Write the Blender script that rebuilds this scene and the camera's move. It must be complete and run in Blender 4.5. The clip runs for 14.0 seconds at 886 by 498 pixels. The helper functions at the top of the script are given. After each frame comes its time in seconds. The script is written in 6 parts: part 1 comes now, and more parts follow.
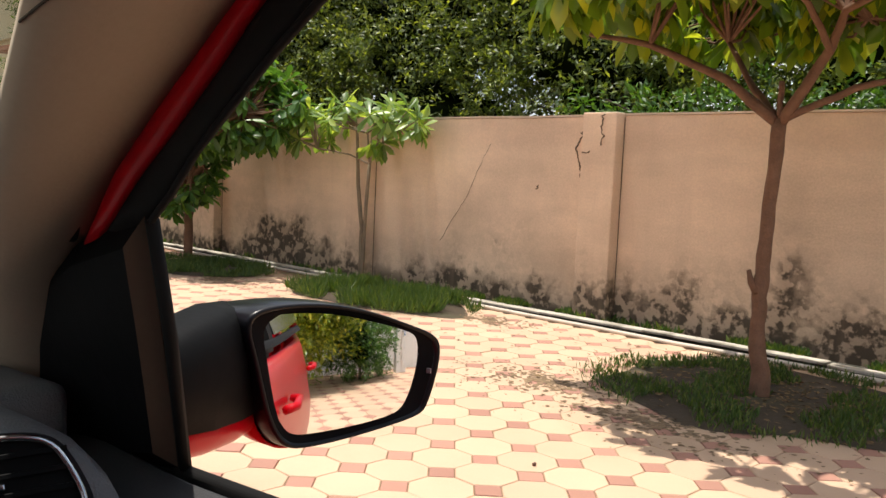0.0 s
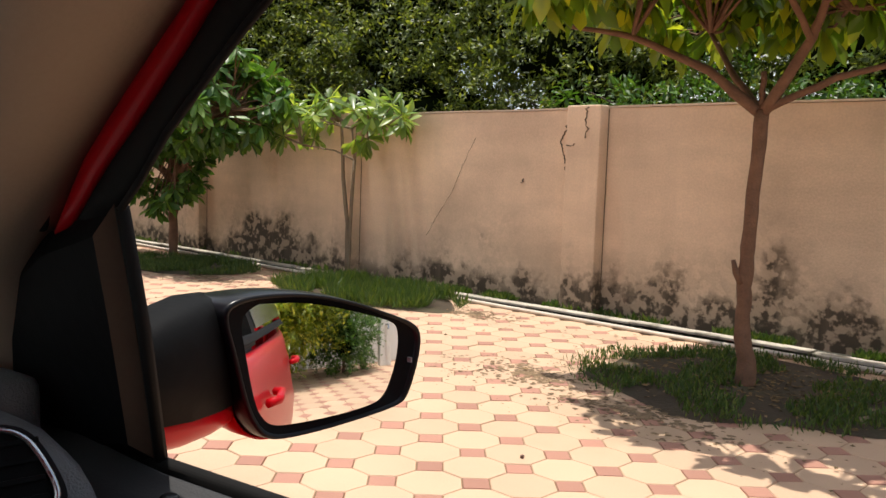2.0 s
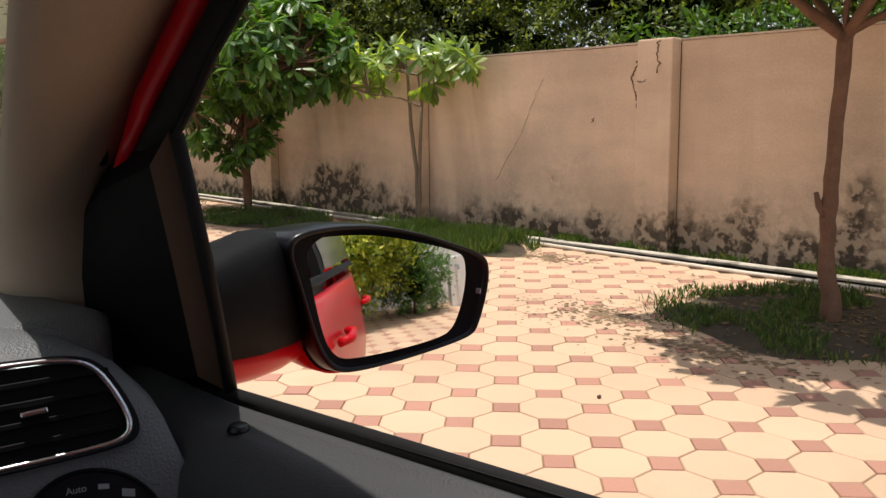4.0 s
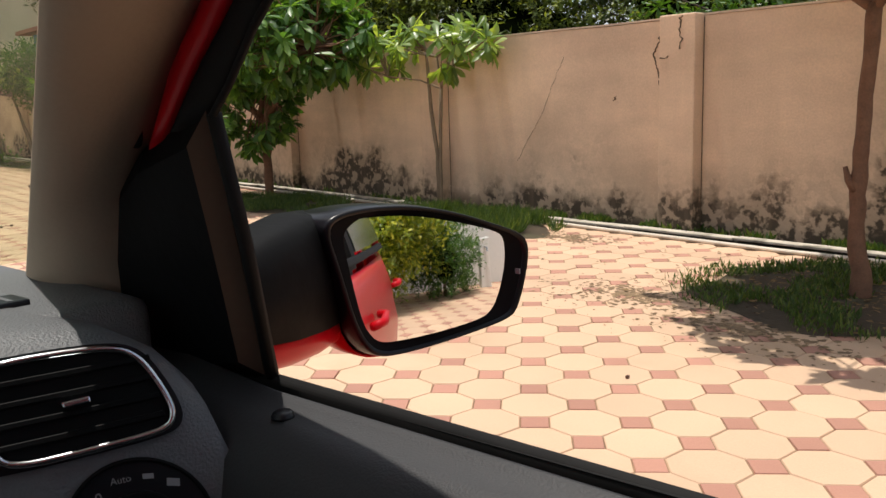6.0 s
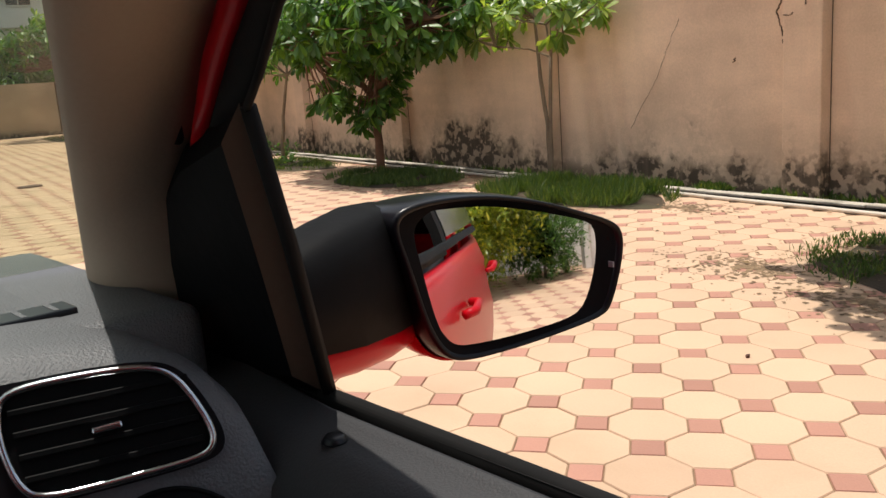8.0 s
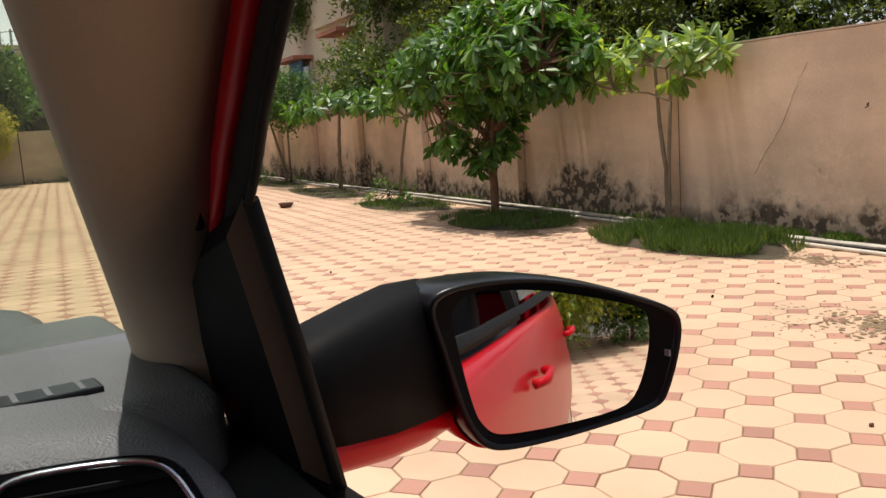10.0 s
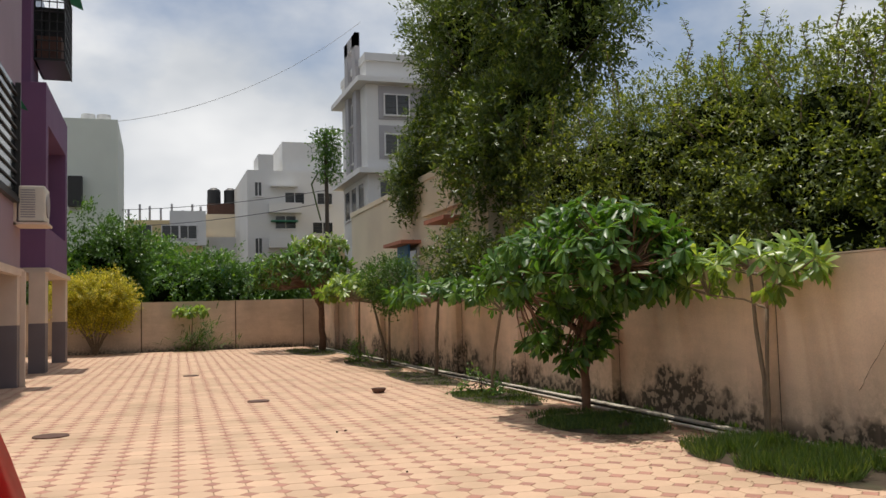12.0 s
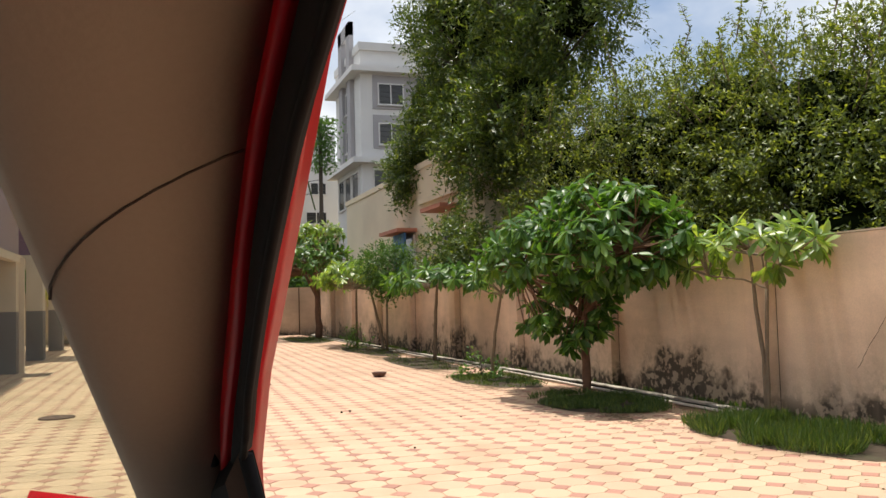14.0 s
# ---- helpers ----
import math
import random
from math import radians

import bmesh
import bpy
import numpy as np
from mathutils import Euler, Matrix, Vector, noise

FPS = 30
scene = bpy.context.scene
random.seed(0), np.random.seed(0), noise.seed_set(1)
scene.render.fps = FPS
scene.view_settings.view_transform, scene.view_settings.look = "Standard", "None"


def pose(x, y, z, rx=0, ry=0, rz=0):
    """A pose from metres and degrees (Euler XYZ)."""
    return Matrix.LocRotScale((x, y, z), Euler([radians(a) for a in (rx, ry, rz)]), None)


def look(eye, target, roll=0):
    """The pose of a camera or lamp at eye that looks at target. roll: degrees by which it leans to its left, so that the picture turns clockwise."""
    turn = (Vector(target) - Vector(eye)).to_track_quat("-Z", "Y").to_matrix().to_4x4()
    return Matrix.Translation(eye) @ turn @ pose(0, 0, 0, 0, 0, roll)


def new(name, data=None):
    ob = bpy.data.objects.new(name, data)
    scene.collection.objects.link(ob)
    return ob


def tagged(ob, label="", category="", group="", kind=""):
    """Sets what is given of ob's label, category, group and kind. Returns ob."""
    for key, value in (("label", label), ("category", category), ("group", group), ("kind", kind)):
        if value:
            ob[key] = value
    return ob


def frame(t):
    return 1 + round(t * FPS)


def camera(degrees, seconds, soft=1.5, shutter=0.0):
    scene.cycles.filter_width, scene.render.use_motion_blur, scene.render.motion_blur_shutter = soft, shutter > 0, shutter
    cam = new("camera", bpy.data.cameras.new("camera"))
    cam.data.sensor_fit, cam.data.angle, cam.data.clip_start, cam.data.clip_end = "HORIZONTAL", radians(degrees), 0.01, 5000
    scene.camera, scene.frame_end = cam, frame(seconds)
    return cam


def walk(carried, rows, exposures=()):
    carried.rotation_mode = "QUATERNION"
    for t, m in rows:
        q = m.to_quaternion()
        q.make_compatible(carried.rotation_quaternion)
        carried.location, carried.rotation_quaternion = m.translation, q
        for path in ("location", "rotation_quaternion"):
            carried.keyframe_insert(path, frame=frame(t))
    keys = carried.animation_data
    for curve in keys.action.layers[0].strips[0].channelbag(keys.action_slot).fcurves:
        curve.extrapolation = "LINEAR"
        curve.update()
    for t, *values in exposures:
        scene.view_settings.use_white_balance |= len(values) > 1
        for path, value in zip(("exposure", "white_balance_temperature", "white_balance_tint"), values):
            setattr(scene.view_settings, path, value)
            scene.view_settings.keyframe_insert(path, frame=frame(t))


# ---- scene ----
cam = camera(54.5, 14.0)
PATH = [
    (0, (0.852, -0.825, 1.194), (-0.537, 0.603, 1.02), 2.6),
    (0.5, (0.853, -0.821, 1.193), (-0.532, 0.611, 1.017), 2.5),
    (1, (0.855, -0.817, 1.19), (-0.521, 0.623, 1.011), 2.3),
    (1.5, (0.854, -0.82, 1.188), (-0.514, 0.627, 1.008), 2.0),
    (2, (0.855, -0.816, 1.186), (-0.512, 0.633, 1.003), 1.9),
    (2.5, (0.852, -0.82, 1.187), (-0.513, 0.63, 1.004), 2.0),
    (3, (0.851, -0.82, 1.185), (-0.513, 0.631, 1.001), 1.9),
    (3.5, (0.847, -0.814, 1.179), (-0.542, 0.609, 0.966), 1.4),
    (4, (0.844, -0.797, 1.165), (-0.627, 0.523, 0.859), -0.6),
    (4.2, (0.831, -0.797, 1.158), (-0.647, 0.515, 0.853), -1.4),
    (6.3, (0.816, -0.797, 1.16), (-0.693, 0.463, 0.792), -2.0),
    (6.5, (0.814, -0.792, 1.15), (-0.72, 0.428, 0.752), -2.6),
    (7, (0.81, -0.779, 1.161), (-0.776, 0.376, 0.771), -3.3),
    (7.5, (0.777, -0.768, 1.156), (-0.859, 0.31, 0.756), -4.0),
    (8, (0.778, -0.727, 1.165), (-0.871, 0.332, 0.767), -4.0),
    (8.2, (0.762, -0.713, 1.168), (-0.893, 0.339, 0.773), -3.9),
    (10.3, (0.797, -0.626, 1.203), (-1.017, 0.178, 0.949), -3.6),
    (10.5, (0.813, -0.587, 1.225), (-1.006, 0.223, 1.038), -3.2),
    (11, (0.858, -0.491, 1.335), (-1.011, 0.221, 1.366), -2.8),
    (11.5, (0.866, -0.466, 1.378), (-1.025, 0.167, 1.526), -1.5),
    (12, (0.866, -0.466, 1.359), (-1.027, 0.166, 1.494), -1.5),
    (12.5, (0.871, -0.463, 1.363), (-1.025, 0.166, 1.473), -1.3),
    (13, (0.867, -0.481, 1.329), (-1.027, 0.151, 1.436), -1.1),
    (13.5, (0.876, -0.531, 1.264), (-1.013, 0.118, 1.377), -1.7),
    (14, (0.902, -0.611, 1.255), (-0.987, 0.038, 1.369), -1.6),
]

walk(cam, [(t, look(eye, target, roll)) for t, eye, target, roll in PATH],
     exposures=((0, 0.24), (1.2, 0.12), (3.4, 0.06), (4.2, -0.05), (8.2, -0.05), (10.3, -0.1), (10.8, -0.27), (11.5, -0.42), (13.0, -0.38), (13.6, -0.2), (14.0, 0.08)))

# ---- sky and sun ----
SUN = Vector((-0.18, -0.03, 0.98)).normalized()
world = bpy.data.worlds.new("sky")
scene.world = world
world.use_nodes = True
wn, wl = world.node_tree.nodes, world.node_tree.links
wn.clear()
w_out = wn.new("ShaderNodeOutputWorld")
w_bg = wn.new("ShaderNodeBackground")
w_sky = wn.new("ShaderNodeTexSky")
w_sky.sky_type, w_sky.sun_disc = "NISHITA", False
w_sky.sun_elevation = math.asin(SUN.z)
w_sky.sun_rotation = math.atan2(SUN.x, SUN.y)
w_sky.air_density, w_sky.dust_density = 1.0, 2.0
w_co = wn.new("ShaderNodeTexCoord")
w_map = wn.new("ShaderNodeMapping")
w_map.inputs["Scale"].default_value = (1.0, 1.0, 1.7)
w_noise = wn.new("ShaderNodeTexNoise")
w_noise.inputs["Scale"].default_value = 2.6
w_noise.inputs["Detail"].default_value = 6.0
w_noise.inputs["Roughness"].default_value = 0.5
w_ramp = wn.new("ShaderNodeValToRGB")
w_ramp.color_ramp.elements[0].position, w_ramp.color_ramp.elements[1].position = 0.38, 0.57
w_tone = wn.new("ShaderNodeTexNoise")
w_tone.inputs["Scale"].default_value = 3.6
w_tone.inputs["Detail"].default_value = 4.0
w_cloud = wn.new("ShaderNodeValToRGB")
w_cloud.color_ramp.elements[0].position, w_cloud.color_ramp.elements[0].color = 0.35, (6.0, 6.3, 6.7, 1)
w_cloud.color_ramp.elements[1].position, w_cloud.color_ramp.elements[1].color = 0.62, (9.0, 9.05, 9.1, 1)
w_mix = wn.new("ShaderNodeMix")
w_mix.data_type = "RGBA"
wl.new(w_co.outputs["Generated"], w_map.inputs["Vector"])
wl.new(w_map.outputs[0], w_noise.inputs["Vector"])
wl.new(w_map.outputs[0], w_tone.inputs["Vector"])
wl.new(w_noise.outputs[0], w_ramp.inputs[0])
wl.new(w_tone.outputs[0], w_cloud.inputs[0])
wl.new(w_ramp.outputs[0], w_mix.inputs["Factor"])
wl.new(w_sky.outputs[0], w_mix.inputs["A"])
wl.new(w_cloud.outputs[0], w_mix.inputs["B"])
wl.new(w_mix.outputs["Result"], w_bg.inputs[0])
w_bg.inputs[1].default_value = 0.13
wl.new(w_bg.outputs[0], w_out.inputs[0])
sun_data = bpy.data.lights.new("sun", "SUN")
sun_data.energy, sun_data.angle, sun_data.color = 4.8, radians(0.6), (1.0, 0.94, 0.84)
sun_lamp = new("sun", sun_data)
sun_lamp.matrix_world = look(SUN * 50, (0, 0, 0))


# ---- materials ----
def mat(name, color, rough=0.7, vary=0.15, scale=4.0, bump=0.15, fine=60.0, metal=0.0, coat=0.0, second=None, second_scale=1.2,
        second_amount=0.35, island=0.0, obj=0.0, spec=0.5):
    """A surface with two scales of variation, a bump, and an optional second tone in patches."""
    m = bpy.data.materials.new(name)
    m.use_nodes = True
    n, l = m.node_tree.nodes, m.node_tree.links
    b = n["Principled BSDF"]
    b.inputs["Roughness"].default_value, b.inputs["Metallic"].default_value = rough, metal
    b.inputs["Coat Weight"].default_value, b.inputs["Coat Roughness"].default_value = coat, 0.04
    b.inputs["Specular IOR Level"].default_value = spec
    co = n.new("ShaderNodeTexCoord")
    no = n.new("ShaderNodeTexNoise")
    no.inputs["Scale"].default_value, no.inputs["Detail"].default_value = scale, 6.0
    fi = n.new("ShaderNodeTexNoise")
    fi.inputs["Scale"].default_value, fi.inputs["Detail"].default_value = fine, 3.0
    where = n.new("ShaderNodeNewGeometry").outputs["Position"] if obj else co.outputs["Object"]
    l.new(where, no.inputs["Vector"])
    l.new(where, fi.inputs["Vector"])
    add = n.new("ShaderNodeMath")
    add.operation = "MULTIPLY_ADD"
    l.new(fi.outputs[0], add.inputs[0])
    add.inputs[1].default_value = 0.5
    l.new(no.outputs[0], add.inputs[2])
    rng = n.new("ShaderNodeMapRange")
    rng.inputs["From Min"].default_value, rng.inputs["From Max"].default_value = 0.45, 1.05
    rng.inputs["To Min"].default_value, rng.inputs["To Max"].default_value = 1 - vary, 1 + vary
    l.new(add.outputs[0], rng.inputs["Value"])
    last = rng.outputs[0]
    if island or obj:
        geo = n.new("ShaderNodeNewGeometry" if island else "ShaderNodeObjectInfo")
        r2 = n.new("ShaderNodeMapRange")
        k = island or obj
        r2.inputs["To Min"].default_value, r2.inputs["To Max"].default_value = 1 - k, 1 + k
        l.new(geo.outputs["Random Per Island" if island else "Random"], r2.inputs["Value"])
        mul = n.new("ShaderNodeMath")
        mul.operation = "MULTIPLY"
        l.new(last, mul.inputs[0])
        l.new(r2.outputs[0], mul.inputs[1])
        last = mul.outputs[0]
    col = n.new("ShaderNodeVectorMath")
    col.operation = "SCALE"
    col.inputs[0].default_value = color
    l.new(last, col.inputs["Scale"])
    out = col.outputs[0]
    if second:
        sn = n.new("ShaderNodeTexNoise")
        sn.inputs["Scale"].default_value, sn.inputs["Detail"].default_value = second_scale, 8.0
        l.new(where, sn.inputs["Vector"])
        sr = n.new("ShaderNodeMapRange")
        sr.inputs["From Min"].default_value, sr.inputs["From Max"].default_value = 0.5, 0.68
        sr.inputs["To Max"].default_value = second_amount
        l.new(sn.outputs[0], sr.inputs["Value"])
        mx = n.new("ShaderNodeMix")
        mx.data_type = "RGBA"
        l.new(sr.outputs[0], mx.inputs["Factor"])
        l.new(out, mx.inputs["A"])
        mx.inputs["B"].default_value = (*second, 1)
        out = mx.outputs["Result"]
    l.new(out, b.inputs["Base Color"])
    if bump:
        bp = n.new("ShaderNodeBump")
        bp.inputs["Strength"].default_value, bp.inputs["Distance"].default_value = bump, 0.01
        l.new(add.outputs[0], bp.inputs["Height"])
        l.new(bp.outputs[0], b.inputs["Normal"])
    return m


def leaf_mat(name, color, young, rough=0.38, through_light=0.35):
    """Leaf: glossy top, light passing through, colour changing from leaf to leaf."""
    m = bpy.data.materials.new(name)
    m.use_nodes = True
    n, l = m.node_tree.nodes, m.node_tree.links
    b, out = n["Principled BSDF"], n["Material Output"]
    geo = n.new("ShaderNodeNewGeometry")
    ramp = n.new("ShaderNodeValToRGB")
    ramp.color_ramp.elements[0].color, ramp.color_ramp.elements[1].color = (*[c * 0.65 for c in color], 1), (*young, 1)
    mid = ramp.color_ramp.elements.new(0.6)
    mid.color = (*color, 1)
    l.new(geo.outputs["Random Per Island"], ramp.inputs[0])
    l.new(ramp.outputs[0], b.inputs["Base Color"])
    b.inputs["Roughness"].default_value = rough
    tr = n.new("ShaderNodeBsdfTranslucent")
    sc = n.new("ShaderNodeMix")
    sc.data_type, sc.blend_type = "RGBA", "MULTIPLY"
    sc.inputs["Factor"].default_value = 1.0
    l.new(ramp.outputs[0], sc.inputs["A"])
    sc.inputs["B"].default_value = (2.4, 2.2, 0.8, 1)
    l.new(sc.outputs["Result"], tr.inputs["Color"])
    mix = n.new("ShaderNodeMixShader")
    mix.inputs[0].default_value = through_light
    l.new(b.outputs[0], mix.inputs[1])
    l.new(tr.outputs[0], mix.inputs[2])
    l.new(mix.outputs[0], out.inputs["Surface"])
    return m


def wall_mat(name, base, low, high):
    """Painted plaster with mould along the damp foot, run-off streaks and blotches."""
    m = mat(name, base, 0.85, 0.20, 1.3, 0.22, 60.0, second=tuple(c * 0.62 for c in base), second_scale=0.9, second_amount=0.45)
    n, l = m.node_tree.nodes, m.node_tree.links
    b = n["Principled BSDF"]
    src = b.inputs["Base Color"].links[0].from_socket
    co = n.new("ShaderNodeTexCoord")
    sep = n.new("ShaderNodeSeparateXYZ")
    l.new(co.outputs["Object"], sep.inputs[0])
    big = n.new("ShaderNodeTexNoise")
    big.inputs["Scale"].default_value, big.inputs["Detail"].default_value, big.inputs["Roughness"].default_value = 1.0, 7.0, 0.60
    l.new(co.outputs["Object"], big.inputs["Vector"])
    # height of the mould edge wanders with the noise
    edge = n.new("ShaderNodeMath")
    edge.operation = "MULTIPLY_ADD"
    l.new(big.outputs[0], edge.inputs[0])
    edge.inputs[1].default_value, edge.inputs[2].default_value = high * 4.2, -high * 1.60
    least = n.new("ShaderNodeMath")
    least.operation = "MAXIMUM"
    l.new(edge.outputs[0], least.inputs[0])
    least.inputs[1].default_value = high * 0.13
    diff = n.new("ShaderNodeMath")
    diff.operation = "SUBTRACT"
    l.new(least.outputs[0], diff.inputs[0])
    l.new(sep.outputs["Z"], diff.inputs[1])
    mr = n.new("ShaderNodeMapRange")
    mr.inputs["From Min"].default_value, mr.inputs["From Max"].default_value = -0.10, 0.10
    mr.inputs["To Max"].default_value = 0.93
    l.new(diff.outputs[0], mr.inputs["Value"])
    speck = n.new("ShaderNodeTexNoise")
    speck.inputs["Scale"].default_value, speck.inputs["Detail"].default_value = 13.0, 12.0
    l.new(co.outputs["Object"], speck.inputs["Vector"])
    sr = n.new("ShaderNodeMapRange")
    sr.inputs["From Min"].default_value, sr.inputs["From Max"].default_value = 0.43, 0.52
    sr.inputs["To Min"].default_value = 0.4
    l.new(speck.outputs[0], sr.inputs["Value"])
    mul = n.new("ShaderNodeMath")
    mul.operation = "MULTIPLY"
    l.new(mr.outputs[0], mul.inputs[0])
    l.new(sr.outputs[0], mul.inputs[1])
    mx = n.new("ShaderNodeMix")
    mx.data_type = "RGBA"
    l.new(mul.outputs[0], mx.inputs["Factor"])
    # brown damp halo above the mould
    halo = n.new("ShaderNodeMapRange")
    halo.inputs["From Min"].default_value, halo.inputs["From Max"].default_value, halo.inputs["To Max"].default_value = -0.42, 0.0, 0.5
    l.new(diff.outputs[0], halo.inputs["Value"])
    hm = n.new("ShaderNodeMath")
    hm.operation = "MULTIPLY"
    l.new(halo.outputs[0], hm.inputs[0])
    l.new(sr.outputs[0], hm.inputs[1])
    hx = n.new("ShaderNodeMix")
    hx.data_type = "RGBA"
    l.new(hm.outputs[0], hx.inputs["Factor"])
    l.new(src, hx.inputs["A"])
    hx.inputs["B"].default_value = (*[c * 0.45 for c in base], 1)
    l.new(hx.outputs["Result"], mx.inputs["A"])
    mx.inputs["B"].default_value = (*low, 1)
    # run-off streaks
    mp = n.new("ShaderNodeMapping")
    mp.inputs["Scale"].default_value = (5.0, 5.0, 0.25)
    l.new(co.outputs["Object"], mp.inputs["Vector"])
    st = n.new("ShaderNodeTexNoise")
    st.inputs["Scale"].default_value, st.inputs["Detail"].default_value = 1.6, 5.0
    l.new(mp.outputs[0], st.inputs["Vector"])
    s2 = n.new("ShaderNodeMapRange")
    s2.inputs["From Min"].default_value, s2.inputs["From Max"].default_value, s2.inputs["To Max"].default_value = 0.55, 0.8, 0.22
    l.new(st.outputs[0], s2.inputs["Value"])
    m2 = n.new("ShaderNodeMix")
    m2.data_type = "RGBA"
    l.new(s2.outputs[0], m2.inputs["Factor"])
    l.new(mx.outputs["Result"], m2.inputs["A"])
    m2.inputs["B"].default_value = (*[c * 0.72 for c in base], 1)
    # long level smears left by the trowel
    tp = n.new("ShaderNodeMapping")
    tp.inputs["Scale"].default_value = (1.1, 1.1, 5.0)
    l.new(co.outputs["Object"], tp.inputs["Vector"])
    tn = n.new("ShaderNodeTexNoise")
    tn.inputs["Scale"].default_value, tn.inputs["Detail"].default_value = 1.5, 8.0
    l.new(tp.outputs[0], tn.inputs["Vector"])
    tr = n.new("ShaderNodeMapRange")
    tr.inputs["From Min"].default_value, tr.inputs["From Max"].default_value = 0.3, 0.7
    tr.inputs["To Min"].default_value, tr.inputs["To Max"].default_value = 0.945, 1.05
    l.new(tn.outputs[0], tr.inputs["Value"])
    ts = n.new("ShaderNodeVectorMath")
    ts.operation = "SCALE"
    l.new(m2.outputs["Result"], ts.inputs[0])
    l.new(tr.outputs[0], ts.inputs["Scale"])
    l.new(ts.outputs[0], b.inputs["Base Color"])
    return m


M_TILE = mat("cream_concrete_tile", (0.57, 0.385, 0.26), 0.8, 0.10, 1.3, 0.25, 140.0, obj=0.07, second=(0.36, 0.25, 0.15), second_scale=0.9, second_amount=0.5)
M_TILE_FAR = mat("cream_concrete_tiles", (0.57, 0.385, 0.26), 0.8, 0.10, 1.3, 0.25, 140.0, island=0.07, second=(0.36, 0.25, 0.15), second_scale=0.9, second_amount=0.5)
M_RED = mat("red_concrete_tile", (0.40, 0.20, 0.145), 0.8, 0.12, 1.3, 0.25, 140.0, obj=0.12)
M_RED_FAR = mat("red_concrete_tiles", (0.40, 0.20, 0.145), 0.8, 0.12, 1.3, 0.25, 140.0, island=0.12)
M_SOIL = mat("dry_soil", (0.055, 0.038, 0.022), 0.95, 0.35, 2.5, 0.8, 50.0, second=(0.06, 0.06, 0.026), second_scale=3.0, second_amount=0.6)
M_EARTH = mat("dry_brown_earth", (0.21, 0.14, 0.08), 0.95, 0.3, 5.0, 0.3, island=0.3)
M_JOINT = mat("sandy_joint", (0.23, 0.145, 0.085), 0.95, 0.3, 6.0, 0.3)
M_WALL = wall_mat("beige_plaster", (0.68, 0.505, 0.36), (0.040, 0.028, 0.016), 0.56)
M_BACKWALL = wall_mat("pale_plaster", (0.58, 0.46, 0.35), (0.06, 0.05, 0.035), 0.16)
M_KERB = mat("whitish_kerb", (0.50, 0.45, 0.38), 0.85, 0.3, 5.0, 0.5, second=(0.10, 0.09, 0.06), second_scale=4.0, second_amount=0.9)
M_PIPE = mat("grey_pvc", (0.62, 0.55, 0.46), 0.5, 0.15, 6.0, 0.05)
# Moss tones on a near-black that carries the drain's shade.
M_DITCH = mat("mossy_shaded_ditch", (0.028, 0.024, 0.016), 0.9, 0.5, 4.0, 0.8, second=(0.04, 0.06, 0.015), second_amount=0.6)
# Dark of cracks and seams, and of the shade strips by the pillars.
M_CRACK = mat("crack_shadow", (0.11, 0.075, 0.05), 0.95, 0.3)
M_BARK = mat("brown_bark", (0.16, 0.085, 0.05), 0.85, 0.3, 12.0, 0.7, 90.0)
M_BARK_GREY = mat("grey_bark", (0.20, 0.15, 0.10), 0.85, 0.3, 12.0, 0.6, 90.0)
M_BARK_DARK = mat("dark_bark", (0.07, 0.055, 0.04), 0.9, 0.3, 10.0, 0.7)
M_LEAF_BIG = leaf_mat("large_glossy_leaf", (0.10, 0.185, 0.022), (0.32, 0.36, 0.04), 0.3, 0.5)
M_LEAF_TREE = leaf_mat("dark_glossy_leaf", (0.06, 0.145, 0.03), (0.15, 0.27, 0.05), 0.38, 0.35)
M_LEAF_LIGHT = leaf_mat("light_glossy_leaf", (0.15, 0.25, 0.06), (0.32, 0.41, 0.10), 0.34, 0.4)
M_LEAF_WILD = leaf_mat("wild_leaf", (0.08, 0.118, 0.027), (0.26, 0.31, 0.06), 0.4, 0.35)
M_LEAF_NEEM = leaf_mat("neem_leaf", (0.06, 0.105, 0.022), (0.18, 0.235, 0.045), 0.4, 0.3)
M_LEAF_YELLOW = leaf_mat("yellow_leaf", (0.32, 0.32, 0.035), (0.68, 0.58, 0.08), 0.4, 0.3)
M_LEAF_LIME = leaf_mat("lime_leaf", (0.17, 0.24, 0.025), (0.48, 0.48, 0.06), 0.4, 0.3)
M_LEAF_HEDGE = leaf_mat("hedge_leaf", (0.05, 0.12, 0.02), (0.10, 0.20, 0.03), 0.4, 0.3)
M_GRASS = leaf_mat("grass_blade", (0.055, 0.105, 0.022), (0.13, 0.17, 0.04), 0.5, 0.3)
M_LITTER = mat("dry_leaf", (0.16, 0.10, 0.04), 0.8, 0.3, island=0.4)
# Near-black for the shade put inside crowns; some pebbles share it.
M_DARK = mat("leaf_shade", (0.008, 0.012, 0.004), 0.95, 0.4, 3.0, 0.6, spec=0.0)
M_WHITE = mat("white_paint", (0.66, 0.655, 0.64), 0.8, 0.07, 0.4, 0.15, 20.0, second=(0.55, 0.54, 0.52), second_scale=0.3)
M_GREYP = mat("grey_paint", (0.36, 0.35, 0.36), 0.8, 0.08, 0.6, 0.1)
M_GREENW = mat("greenish_white_paint", (0.62, 0.65, 0.58), 0.8, 0.08, 0.4, 0.1)
M_CREAM = mat("cream_paint", (0.72, 0.62, 0.46), 0.8, 0.07, 0.5, 0.15, second=(0.55, 0.46, 0.34), second_scale=0.4)
M_YELLOW = mat("ochre_paint", (0.58, 0.46, 0.26), 0.8, 0.08, 0.5, 0.1)
M_PURPLE = mat("purple_paint", (0.16, 0.075, 0.17), 0.75, 0.1, 0.8, 0.1)
